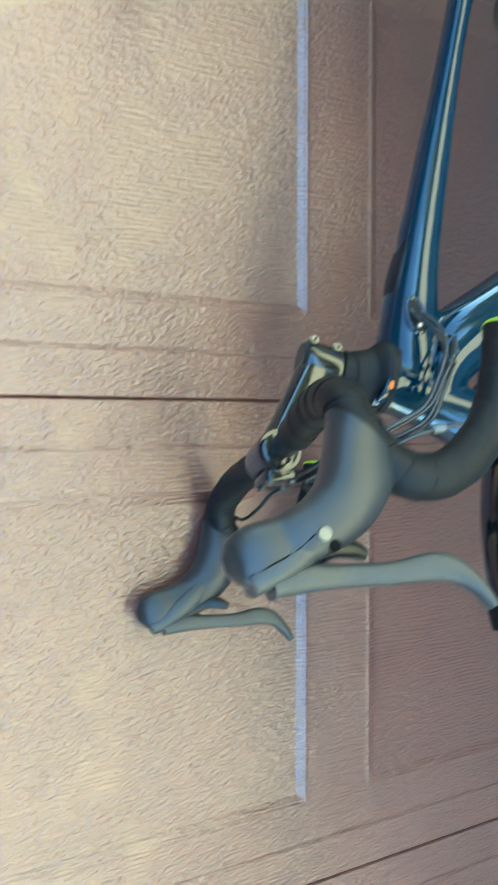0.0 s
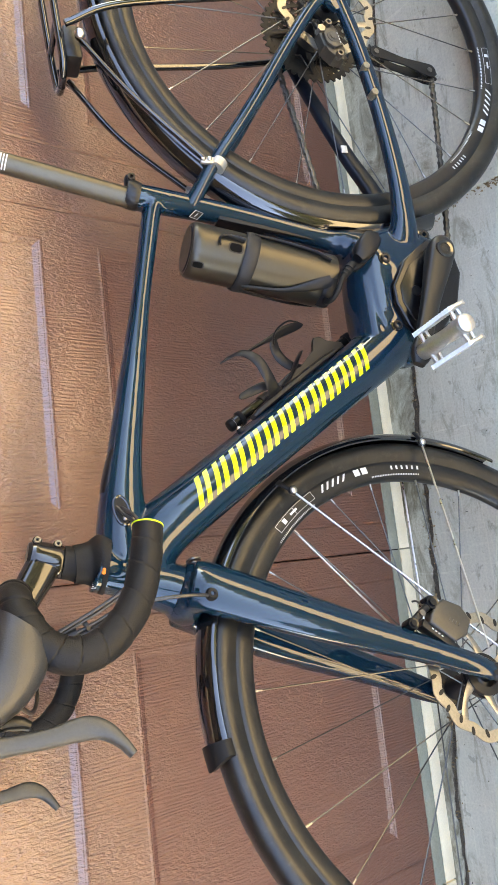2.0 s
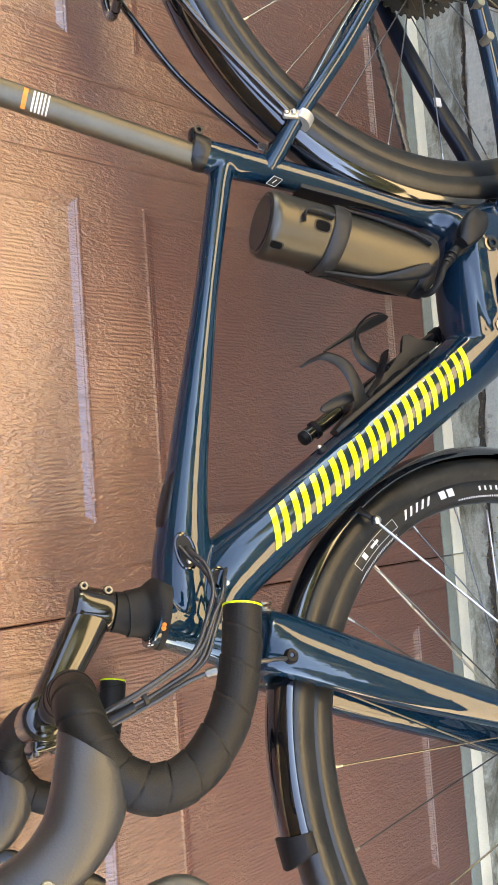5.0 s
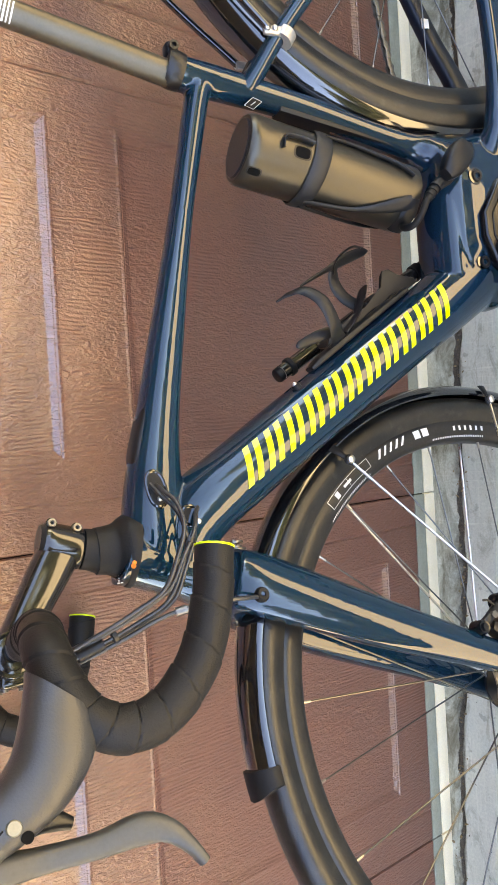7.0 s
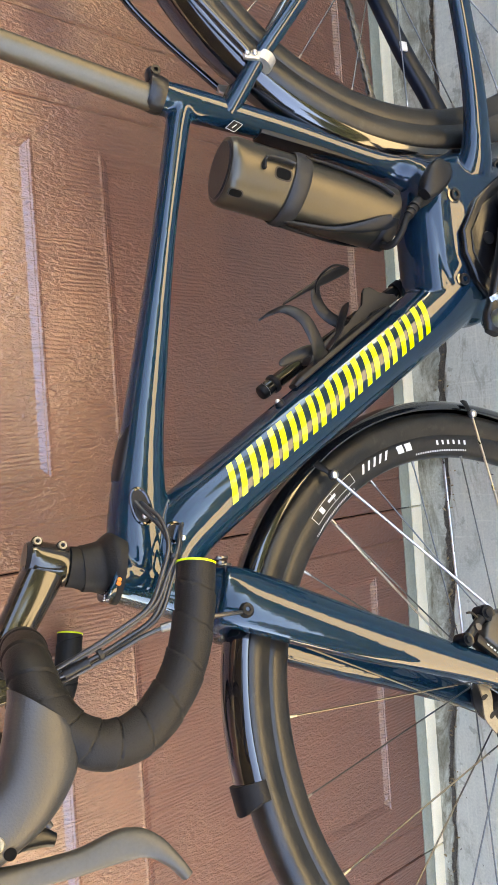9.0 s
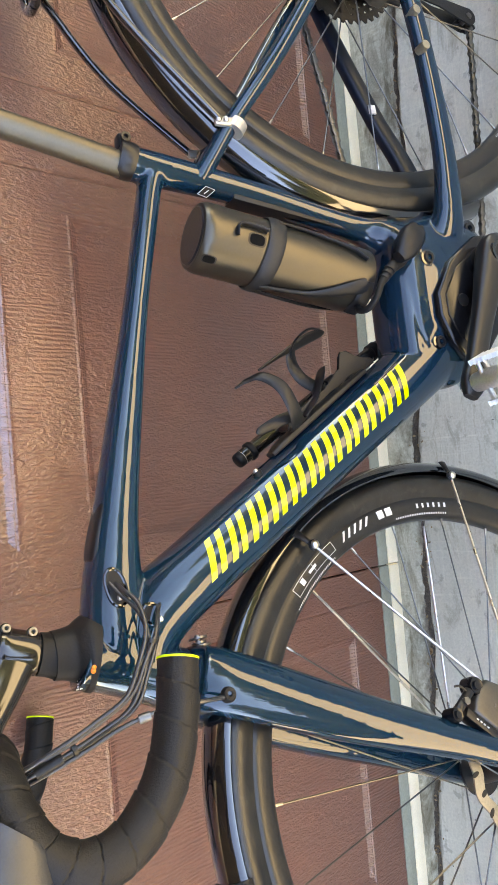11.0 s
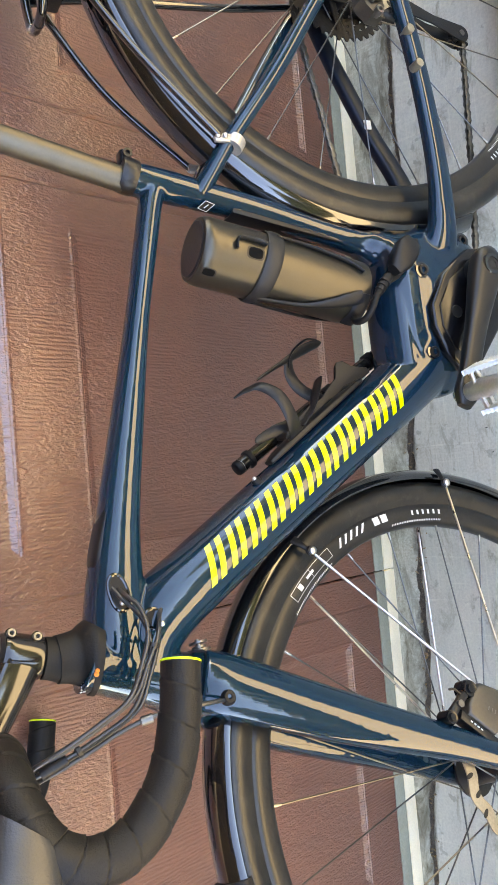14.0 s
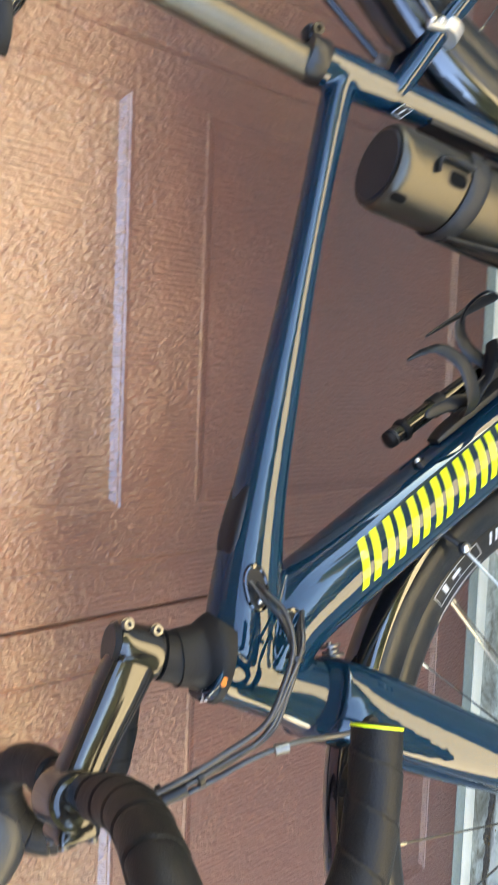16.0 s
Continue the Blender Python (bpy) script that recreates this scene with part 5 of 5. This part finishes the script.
def caliper(x, n, z, turn, m, label):
    """A flat-mount caliper: two stepped halves, piston cap, bolts, hose banjo."""
    mm = m @ Matrix.Translation((x, -n, z)) @ Matrix.Rotation(radians(turn), 4, "Y")
    bm = fresh()
    slab(bm, [(-0.033, -0.007), (-0.028, 0.008), (-0.014, 0.011), (-0.009, 0.018), (0.014, 0.019), (0.019, 0.011), (0.03, 0.008), (0.034, -0.006), (0.02, -0.014), (-0.018, -0.015)], -0.009, 0.012, 0.003, 2)
    ob = part("brake_caliper", moved(bm, mm), M_CALIPER, bicycle, label)
    bm = fresh()
    slab(bm, [(-0.013, -0.01), (-0.016, 0.006), (-0.006, 0.015), (0.01, 0.0155), (0.018, 0.005), (0.013, -0.01)], -0.015, -0.008, 0.003, 2)
    part("caliper_half", moved(bm, mm), M_CALIPER, ob)
    bm = fresh()
    lathe(bm, [(0.0, -0.0165), (0.004, -0.0165), (0.0045, -0.0155), (0.0085, -0.0158), (0.0095, -0.0145), (0.0, -0.014)], (0.0015, 0, 0.0025), 24, closed=False)
    part("piston_cap", moved(bm, mm), M_LEVER, ob)
    for q in (-0.0255, 0.0265):
        bm = fresh()
        lathe(bm, [(0.0022, -0.013), (0.0028, -0.0155), (0.005, -0.0155), (0.0056, -0.012), (0.0056, -0.004), (0.0022, -0.004)], (q, 0, 0.0), 16)
        part("caliper_bolt", moved(bm, mm), M_BOLT, ob)
    bm = fresh()
    for q in range(4):
        rod(bm, (-0.01 + 0.005 * q, -0.0152, -0.0065), (-0.0075 + 0.005 * q, -0.0152, -0.0065), 0.0006, 5)
    part("printed_bar", moved(bm, mm), M_MARK, ob)
    bm = fresh()
    sweep(bm, [(0.02, -0.006, 0.014), (0.03, -0.006, 0.018), (0.038, -0.002, 0.014), (0.042, 0.004, 0.004)], 0.0036, 20, 12, side=None)
    part("banjo", moved(bm, mm), M_BLACK, ob)
    bm = fresh()
    rod(bm, (0.02, -0.012, 0.013), (0.02, 0.0, 0.013), 0.0062, 6)
    part("banjo_bolt", moved(bm, mm), M_ROTOR, ob)




def front_caliper():
    """The wedge-shaped caliper on the fork leg with its black hose joint and bleed cap."""
    bm = fresh()
    slab(bm, [(-0.208, 0.388), (-0.2135, 0.402), (-0.224, 0.413), (-0.234, 0.4195), (-0.262, 0.392), (-0.257, 0.372), (-0.24, 0.358), (-0.22, 0.366)], -0.069, -0.05, 0.004, 3)
    ob = part("brake_caliper", moved(bm, STEER), M_CALIPER, bicycle, "bronze-grey front brake caliper with black fittings")
    bm = fresh()
    slab(bm, [(-0.228, 0.424), (-0.268, 0.386), (-0.274, 0.393), (-0.236, 0.43)], -0.066, -0.05, 0.002, 2)
    mount = part("mount_plate", moved(bm, STEER), M_BLACK, ob)
    bm = fresh()
    for k in range(4):
        q = Vector((-0.241 - 0.0035 * k, -0.0664, 0.418 - 0.0033 * k))
        rod(bm, q, q + Vector((-0.0018, 0, -0.0017)), 0.0008, 5)
    part("printed_bar", moved(bm, STEER), M_MARK, mount)
    bm = fresh()
    for k in range(4):
        q = Vector((-0.236 - 0.0028 * k, -0.0693, 0.392 - 0.0036 * k))
        rod(bm, q, q + Vector((0.003, 0, -0.0028)), 0.0006, 5)
    part("printed_bar", moved(bm, STEER), M_BOLT, ob)
    for x, z, r in ((-0.2106, 0.4053, 0.0098), (-0.232, 0.4424, 0.0078)):
        bm = fresh()
        lathe(bm, [(0.0, -0.0035), (r * 0.45, -0.0035), (r * 0.5, -0.0015), (r * 0.86, -0.002), (r, 0.001), (r, 0.014), (0.0, 0.014)], (x, -0.0665, z), 24, closed=False)
        part("caliper_cap", moved(bm, STEER), M_COVER, ob, "black round cap")
    bm = fresh()
    sweep(bm, left([(-0.213, 0.062, 0.41), (-0.219, 0.064, 0.422), (-0.2265, 0.064, 0.434), (-0.232, 0.06, 0.441)]), [0.0058, 0.0048, 0.0052, 0.006], 16, 14, side=None)
    banjo = part("banjo", moved(bm, STEER), M_BLACK, ob)
    bm = fresh()
    rod(bm, (-0.222, -0.061, 0.427), (-0.222, -0.0715, 0.427), 0.0042, 6)
    part("banjo_bolt", moved(bm, STEER), M_BOLT, banjo)
    bm = fresh()
    sweep(bm, left([(-0.2125, 0.066, 0.42), (-0.2065, 0.067, 0.427), (-0.2055, 0.066, 0.433)]), 0.0013, 10, 8, side=None)
    part("bleed_nipple", moved(bm, STEER), M_BLACK, ob)


front_caliper()
caliper(0.615, 0.05, 0.366, -10, Matrix.Identity(4), "dark rear brake caliper")
for x, z in ((0.563, 0.331), (0.5195, 0.3265)):
    bm = fresh()
    sweep(bm, left([(x, 0.062, z), (x, 0.0755, z), (x, 0.0765, z)]), [0.0055, 0.0055, 0.0046], 8, 18, side=(0, 0, 1))
    part("caliper_mount_bolt", bm, M_PIN, bicycle, "black caliper mounting bolt")

# Rear rack
bm = fresh()
loop = [(0.545, 0.0, 0.757), (0.549, 0.018, 0.757), (0.565, 0.03, 0.7575), (0.62, 0.034, 0.76), (0.75, 0.036, 0.764), (0.9, 0.036, 0.768), (0.915, 0.0, 0.768), (0.9, -0.036, 0.768), (0.75, -0.036, 0.764), (0.62, -0.034, 0.76), (0.565, -0.03, 0.7575), (0.549, -0.018, 0.757), (0.545, 0.0, 0.757)]
sweep(bm, loop, 0.0052, 90, 12, side=None)
for x in (0.62, 0.75, 0.86):
    rod(bm, (x, -0.034, 0.76 + 0.03 * (x - 0.62)), (x, 0.034, 0.76 + 0.03 * (x - 0.62)), 0.0045, 10)
rack = part("rear_rack", bm, M_GLOSSB, bicycle, "black tubular rear carrier rack")
bm = fresh()
block(bm, (0.575, -0.022, 0.728), (0.625, 0.022, 0.751), 0.004, 2)
part("rack_bracket", bm, M_BLACK, rack)
for s in (1, -1):
    bm = fresh()
    sweep(bm, left([(0.588, 0.044 * s, 0.738), (0.505, 0.046 * s, 0.678), (0.43, 0.04 * s, 0.6), (0.42, 0.038 * s, 0.588)]), 0.0042, 20, 10, side=None)
    strut = part("rack_strut", bm, M_GLOSSB, rack, "thin black rack strut")
    bm = fresh()
    bead(bm, (0.588, -0.05 * s, 0.735), 0.0075, 0.7)
    part("strut_bolt", bm, M_STEEL, strut)
    bm = fresh()
    sweep(bm, left([(0.603, 0.048 * s, 0.752), (0.63, 0.062 * s, 0.68), (0.66, 0.072 * s, 0.5), (0.69, 0.08 * s, 0.372)]), 0.005, 24, 10, side=None)
    part("rack_leg", bm, M_GLOSSB, rack, "black rack leg")
    # pale clamp round the seat stay
    bm = fresh()
    d = Vector((0.08, 0, -0.055)).normalized()
    q = Vector((0.417, -0.0305 * s, 0.568))
    sweep(bm, [q - d * 0.0062, q + d * 0.0062], 0.0115, 2, 18, side=None)
    block(bm, (0.414, -0.036 * s - 0.003, 0.571), (0.424, -0.036 * s + 0.003, 0.594), 0.002, 2)
    clip = part("stay_clamp", bm, M_SILVER, rack, "pale metal clamp on the seat stay")
    for z in (0.582, 0.591):
        bm = fresh()
        bead(bm, (0.42, -0.0405 * s, z), 0.0034, 0.6)
        part("clamp_screw", bm, M_STEEL, clip)

# Bottle cages
bm = fresh()
slab(bm, [(0.347, 0.572), (0.354, 0.57), (0.323, 0.424), (0.316, 0.426)], -0.012, 0.012, 0.002, 2)
BTOP, BLOW = Vector((0.308, 0, 0.6205)), Vector((0.2605, 0, 0.4235))
BDIR = (BTOP - BLOW).normalized()
BSIDE = Vector((0, 1, 0))
BOUT = BDIR.cross(BSIDE)


def around_bottle(h, w, r):
    """A point round the bottle: h along it from its foot, w in degrees from the seat tube side over the left."""
    return BLOW + BDIR * h + BOUT * (-r * math.cos(radians(w)) * BCURL) - BSIDE * (r * math.sin(radians(w)))


BCURL = 1.0 if (BOUT.x < 0) else -1.0
cage_one = part("bottle_cage", bm, M_CAGE, bicycle, "black plastic bottle cage holding the battery")
for s in (1, -1):
    bm = fresh()
    sweep(bm, [around_bottle(h, w * s, 0.0402) for h, w in ((0.125, 172), (0.1, 166), (0.07, 158), (0.045, 144), (0.022, 128), (0.008, 118))], [(0.0045, 0.002), (0.0035, 0.002), (0.0035, 0.002), (0.006, 0.002), (0.008, 0.002), (0.008, 0.002)], 30, 10, side=tuple(BDIR))
    part("cage_arm", bm, M_CAGE, cage_one)
bm = fresh()
sweep(bm, [around_bottle(0.122 - 0.0045 * math.cos(radians(w)), w, 0.0393) for w in range(0, 361, 15)], [(0.0098, 0.0019)] * 25, 72, 10, side=tuple(BDIR), cap=False)
part("cage_strap", bm, M_STRAP, cage_one, "grey rubber strap round the battery")
bm = fresh()
sweep(bm, [around_bottle(h, w, 0.039599999999999996) for h, w in ((0.007, 112), (0.0065, 130), (0.006, 152), (0.0065, 180))], [(0.0085, 0.0018), (0.009, 0.0018), (0.009, 0.0018), (0.009, 0.0018)], 30, 10, side=tuple(BDIR))
part("cage_cup", bm, M_CAGE, cage_one)
bm = fresh()
sweep(bm, [around_bottle(h, w, 0.0406) for h, w in ((0.168, 98), (0.1685, 86), (0.164, 78), (0.15, 76), (0.134, 78))], [(0.003, 0.0016), (0.0036, 0.0018), (0.004, 0.0018), (0.0046, 0.0018), (0.005, 0.0018)], 24, 10, side=None)
part("strap_hook", bm, M_STRAP, cage_one)
bm = fresh()
sweep(bm, [around_bottle(h, w, 0.0399) for h, w in ((0.118, 50), (0.09, 48), (0.06, 54), (0.03, 62), (0.01, 76))], [(0.003, 0.0018), (0.0036, 0.0018), (0.0042, 0.0018), (0.0046, 0.0018), (0.004, 0.0016)], 30, 10, side=None)
part("cage_arm", bm, M_CAGE, cage_one)


def tube_point(s, n, v):
    q = MIDDLE + ALONG * s + ACROSS * v
    return Vector((q.x, -n, q.z))


bm = fresh()
sweep(bm, [tube_point(s, 0.0, v) for s, v in ((-0.058, 0.037), (-0.04, 0.0385), (0.0, 0.039), (0.06, 0.039), (0.1, 0.038))], [(0.008, 0.003), (0.011, 0.0045), (0.012, 0.0045), (0.011, 0.004), (0.006, 0.003)], 24, 14, power=3)
cage_two = part("bottle_cage", bm, M_CAGE, bicycle, "empty black side-entry bottle cage on the down tube")
AR, AV = 0.0395, 0.0805


def around_cage(s, w, r=AR):
    return tube_point(s, r * math.sin(radians(w)), AV - r * math.cos(radians(w)))


bm = fresh()
sweep(bm, [around_cage(s, w) for s, w in ((-0.012, 0), (-0.0215, 34), (-0.0232, 66), (-0.0215, 104), (-0.026, 136), (-0.038, 150), (-0.054, 155))], [(0.013, 0.002), (0.0095, 0.002), (0.008, 0.0019), (0.0074, 0.0018), (0.0066, 0.0016), (0.0045, 0.0014), (0.0016, 0.001)], 50, 12, side=tuple(ALONG))
part("cage_arm", bm, M_CAGE, cage_two)
bm = fresh()
sweep(bm, [around_cage(s, w) for s, w in ((0.05, -5), (0.056, -40), (0.053, -72), (0.0525, -98), (0.056, -120), (0.064, -133))], [(0.012, 0.002), (0.0092, 0.002), (0.0082, 0.0018), (0.0078, 0.0018), (0.0072, 0.0018), (0.005, 0.0016)], 44, 12, side=tuple(ALONG))
part("cage_arm", bm, M_CAGE, cage_two)
# a leaf-shaped foot beside the near arm
bm = fresh()
sweep(bm, [tube_point(s, n, v) for s, n, v in ((-0.064, 0.016, 0.0672), (-0.06, 0.016, 0.0662), (-0.045, 0.0165, 0.0635), (-0.03, 0.018, 0.06), (-0.018, 0.0205, 0.055))], [(0.0015, 0.001), (0.0042, 0.0018), (0.0058, 0.002), (0.0062, 0.002), (0.005, 0.002)], 24, 12, side=tuple(ACROSS))
part("cage_foot", bm, M_CAGE, cage_two)
# a paddle along the far side, drawn out into a thin tip
bm = fresh()
sweep(bm, [around_cage(s, w) for s, w in ((0.113, -114), (0.108, -116), (0.098, -121), (0.082, -127), (0.064, -131), (0.045, -135), (0.025, -139), (0.005, -142))], [(0.0014, 0.001), (0.0046, 0.0016), (0.0068, 0.0018), (0.0076, 0.0018), (0.0062, 0.0018), (0.0036, 0.0016), (0.0026, 0.0014), (0.0014, 0.001)], 50, 12, side=tuple(ACROSS * -0.77 + Vector((0, 0.64, 0))))
part("cage_paddle", bm, M_CAGE, cage_two)
bm = fresh()
sweep(bm, [around_cage(s, w) for s, w in ((0.055, -118), (0.06, -134), (0.072, -144), (0.09, -142), (0.106, -126))], [(0.003, 0.0014), (0.0032, 0.0014), (0.0034, 0.0014), (0.0034, 0.0014), (0.002, 0.001)], 30, 10, side=tuple(ALONG * 0.3 + Vector((0, 1, 0))))
part("cage_rim", bm, M_CAGE, cage_two)
bm = fresh()
sweep(bm, [tube_point(s, n, v) for s, n, v in ((0.0, 0.0, 0.043), (0.03, -0.006, 0.05), (0.055, -0.016, 0.06), (0.075, -0.03, 0.066))], [(0.008, 0.003), (0.008, 0.0025), (0.0085, 0.0025), (0.007, 0.002)], 20, 10)
part("cage_foot", bm, M_CAGE, cage_two)
bm = fresh()
slab(bm, [(-0.03, 0.036), (-0.012, 0.05), (0.03, 0.054), (0.05, 0.049), (0.08, 0.056), (0.088, 0.068), (0.094, 0.071), (0.102, 0.068), (0.106, 0.056), (0.125, 0.043), (0.125, 0.036)], 0.006, 0.01, 0.0015, 2)
m = Matrix((ALONG, Vector((0, 1, 0)), ACROSS)).transposed().to_4x4()
m.translation = MIDDLE
part("cage_bracket", moved(bm, m), M_CAGE, cage_two)

# ---- things carried by the bicycle ----
battery = tagged(new("battery_bottle"), "bronze-black cylindrical battery strapped in the frame's cage", "battery")
battery.matrix_world = LEAN
bm = fresh()
L = (BTOP - BLOW).length
sweep(bm, [BLOW, BLOW + BDIR * 0.004, BLOW + BDIR * 0.012, BLOW + BDIR * (L - 0.022)], [0.0335, 0.0363, 0.0375, 0.0375], 26, 48)
part("shell", bm, M_BOTTLE, battery)
bm = fresh()
sweep(bm, [BLOW + BDIR * (L - 0.022), BLOW + BDIR * (L - 0.008), BLOW + BDIR * (L - 0.001), BLOW + BDIR * L], [0.0376, 0.0375, 0.035, 0.0335], 14, 48)
cap_part = part("cap", bm, M_BOTTLE, battery)
bm = fresh()
sweep(bm, [BLOW + BDIR * (L - 0.001), BLOW + BDIR * (L + 0.0016)], [0.0325, 0.03], 2, 48)
part("cap_face", bm, M_BOTCAP, cap_part, "dark glossy cap face")
for h, w, half, tall in ((0.145, 96, 11.0, 0.0105), (0.1905, 146, 7.5, 0.0085)):
    for grow, lift, mat, name in ((1.0, 0.0004, M_BLACK, "grip_slot"), (0.8, 0.0008, M_VOID, "slot_mouth")):
        bm = fresh()
        rows = []
        ring = []
        for k in range(24):
            q = 2 * math.pi * k / 24
            c, s = math.copysign(abs(math.cos(q)) ** 0.6, math.cos(q)), math.copysign(abs(math.sin(q)) ** 0.6, math.sin(q))
            ring.append(bm.verts.new(around_bottle(h + tall * grow * s, w + half * grow * c, 0.0375 + lift)))
        hub = bm.verts.new(around_bottle(h, w, 0.0375 + lift))
        for k in range(24):
            bm.faces.new((ring[k], ring[(k + 1) % 24], hub))
        part(name, bm, mat, battery, "small dark slot in the battery shell")
cable = tagged(new("power_cable"), "black cable and plug from the battery to the motor", "cable")
cable.matrix_world = LEAN
bm = fresh()
sweep(bm, left([(0.25, 0.0, 0.424), (0.234, 0.008, 0.431), (0.219, 0.024, 0.443), (0.217, 0.038, 0.44), (0.227, 0.046, 0.433), (0.243, 0.047, 0.424), (0.256, 0.047, 0.412)]), 0.0038, 50, 12, side=None)
part("lead", bm, M_RUBBER, cable)
bm = fresh()
sweep(bm, left([(0.272, 0.0465, 0.3945), (0.276, 0.0465, 0.39), (0.2825, 0.0465, 0.3835), (0.291, 0.0465, 0.376), (0.299, 0.0455, 0.3685), (0.306, 0.0445, 0.362)]),
      [(0.0066, 0.007), (0.0088, 0.0105), (0.0105, 0.0135), (0.0108, 0.0148), (0.0105, 0.0148), (0.009, 0.012)], 36, 24, power=3.2)
plug_part = part("plug", bm, M_CAGE, cable, "grey-black moulded plug", 24)
bm = fresh()
block(bm, (0.303, -0.051, 0.3545), (0.3105, -0.041, 0.3685), 0.0015, 2)
part("latch", bm, M_CAGE, plug_part)
bm = fresh()
sweep(bm, left([(0.264, 0.0465, 0.404), (0.252, 0.047, 0.4155), (0.243, 0.047, 0.4235)]), [0.0058, 0.005, 0.0043], 12, 16, side=None)
part("neck", bm, M_RUBBER, plug_part)
for k in range(3):
    bm = fresh()
    q, d = Vector((0.2575 - 0.0048 * k, -0.047, 0.4105 + 0.0045 * k)), Vector((0.73, 0, -0.68))
    sweep(bm, [q - d * 0.0012, q + d * 0.0012], 0.0068 - 0.0006 * k, 2, 16, side=None)
    part("plug_rib", bm, M_CAGE, plug_part)
bm = fresh()
slab(bm, [(0.262, 0.402), (0.259, 0.395), (0.266, 0.381), (0.278, 0.368), (0.29, 0.362), (0.296, 0.368), (0.286, 0.382), (0.272, 0.396)], -0.0385, -0.03, 0.002, 2)
part("socket", bm, M_RUBBER, cable, "black socket flap")

bm = fresh()
q = tube_point(-0.0885, 0.0115, 0.0345)
sweep(bm, [q - ACROSS * 0.004, q + ACROSS * 0.0022], 0.0052, 2, 16, side=None)
boss = part("bottle_boss", bm, M_RUBBER, frame_part, "black threaded boss in the down tube")
bm = fresh()
bead(bm, q + ACROSS * 0.0024, 0.0032, 0.7)
part("boss_screw", bm, M_STEEL, boss)

pump = tagged(new("mini_pump"), "slim gloss black hand pump beside the bottle cage", "pump")
pump.matrix_world = LEAN
bm = fresh()
a, b = tube_point(-0.052, -0.042, 0.047), tube_point(0.158, -0.042, 0.04)
d = (b - a).normalized()
sweep(bm, [a, a + d * 0.002, b - d * 0.002, b], [0.0078, 0.0086, 0.0086, 0.0078], 30, 24)
barrel = part("barrel", bm, M_STEM, pump)
bm = fresh()
sweep(bm, [a - d * 0.0225, a - d * 0.021, a - d * 0.0155, a - d * 0.014], [0.0055, 0.008, 0.0085, 0.0078], 14, 24)
sweep(bm, [a - d * 0.0045, a - d * 0.0035, a + d * 0.001, a + d * 0.002], [0.0098, 0.0106, 0.0106, 0.0096], 10, 24)
part("pump_cap", bm, M_RUBBER, pump)
bm = fresh()
sweep(bm, [a - d * 0.015, a - d * 0.004], 0.0079, 2, 24)
part("collar", bm, M_ALLOY, pump, "bright metal collar")
for f in (0.045, 0.135):
    bm = fresh()
    q = a + d * f
    sweep(bm, [q - d * 0.007, q + d * 0.007], 0.0102, 2, 24)
    clip = part("pump_clip", bm, M_CAGE, pump, "black clip holding the pump")
    bm = fresh()
    sweep(bm, [q, tube_point(-0.052 + f, -0.02, 0.042), tube_point(-0.052 + f, 0.0, 0.04)], [(0.008, 0.005), (0.008, 0.004), (0.008, 0.003)], 8, 10, side=tuple(ALONG))
    part("clip_foot", bm, M_CAGE, clip)
bm = fresh()
sweep(bm, [b - d * 0.004, b + d * 0.006], 0.0104, 2, 24)
part("pump_cap", bm, M_RUBBER, pump)
bm = fresh()
for k in range(7):
    q = a + d * (0.11 + 0.007 * k) + Vector((0, -0.0082, 0.003))
    rod(bm, q, q + d * 0.004, 0.0007, 5)
part("printed_bars", bm, M_MARK, pump)
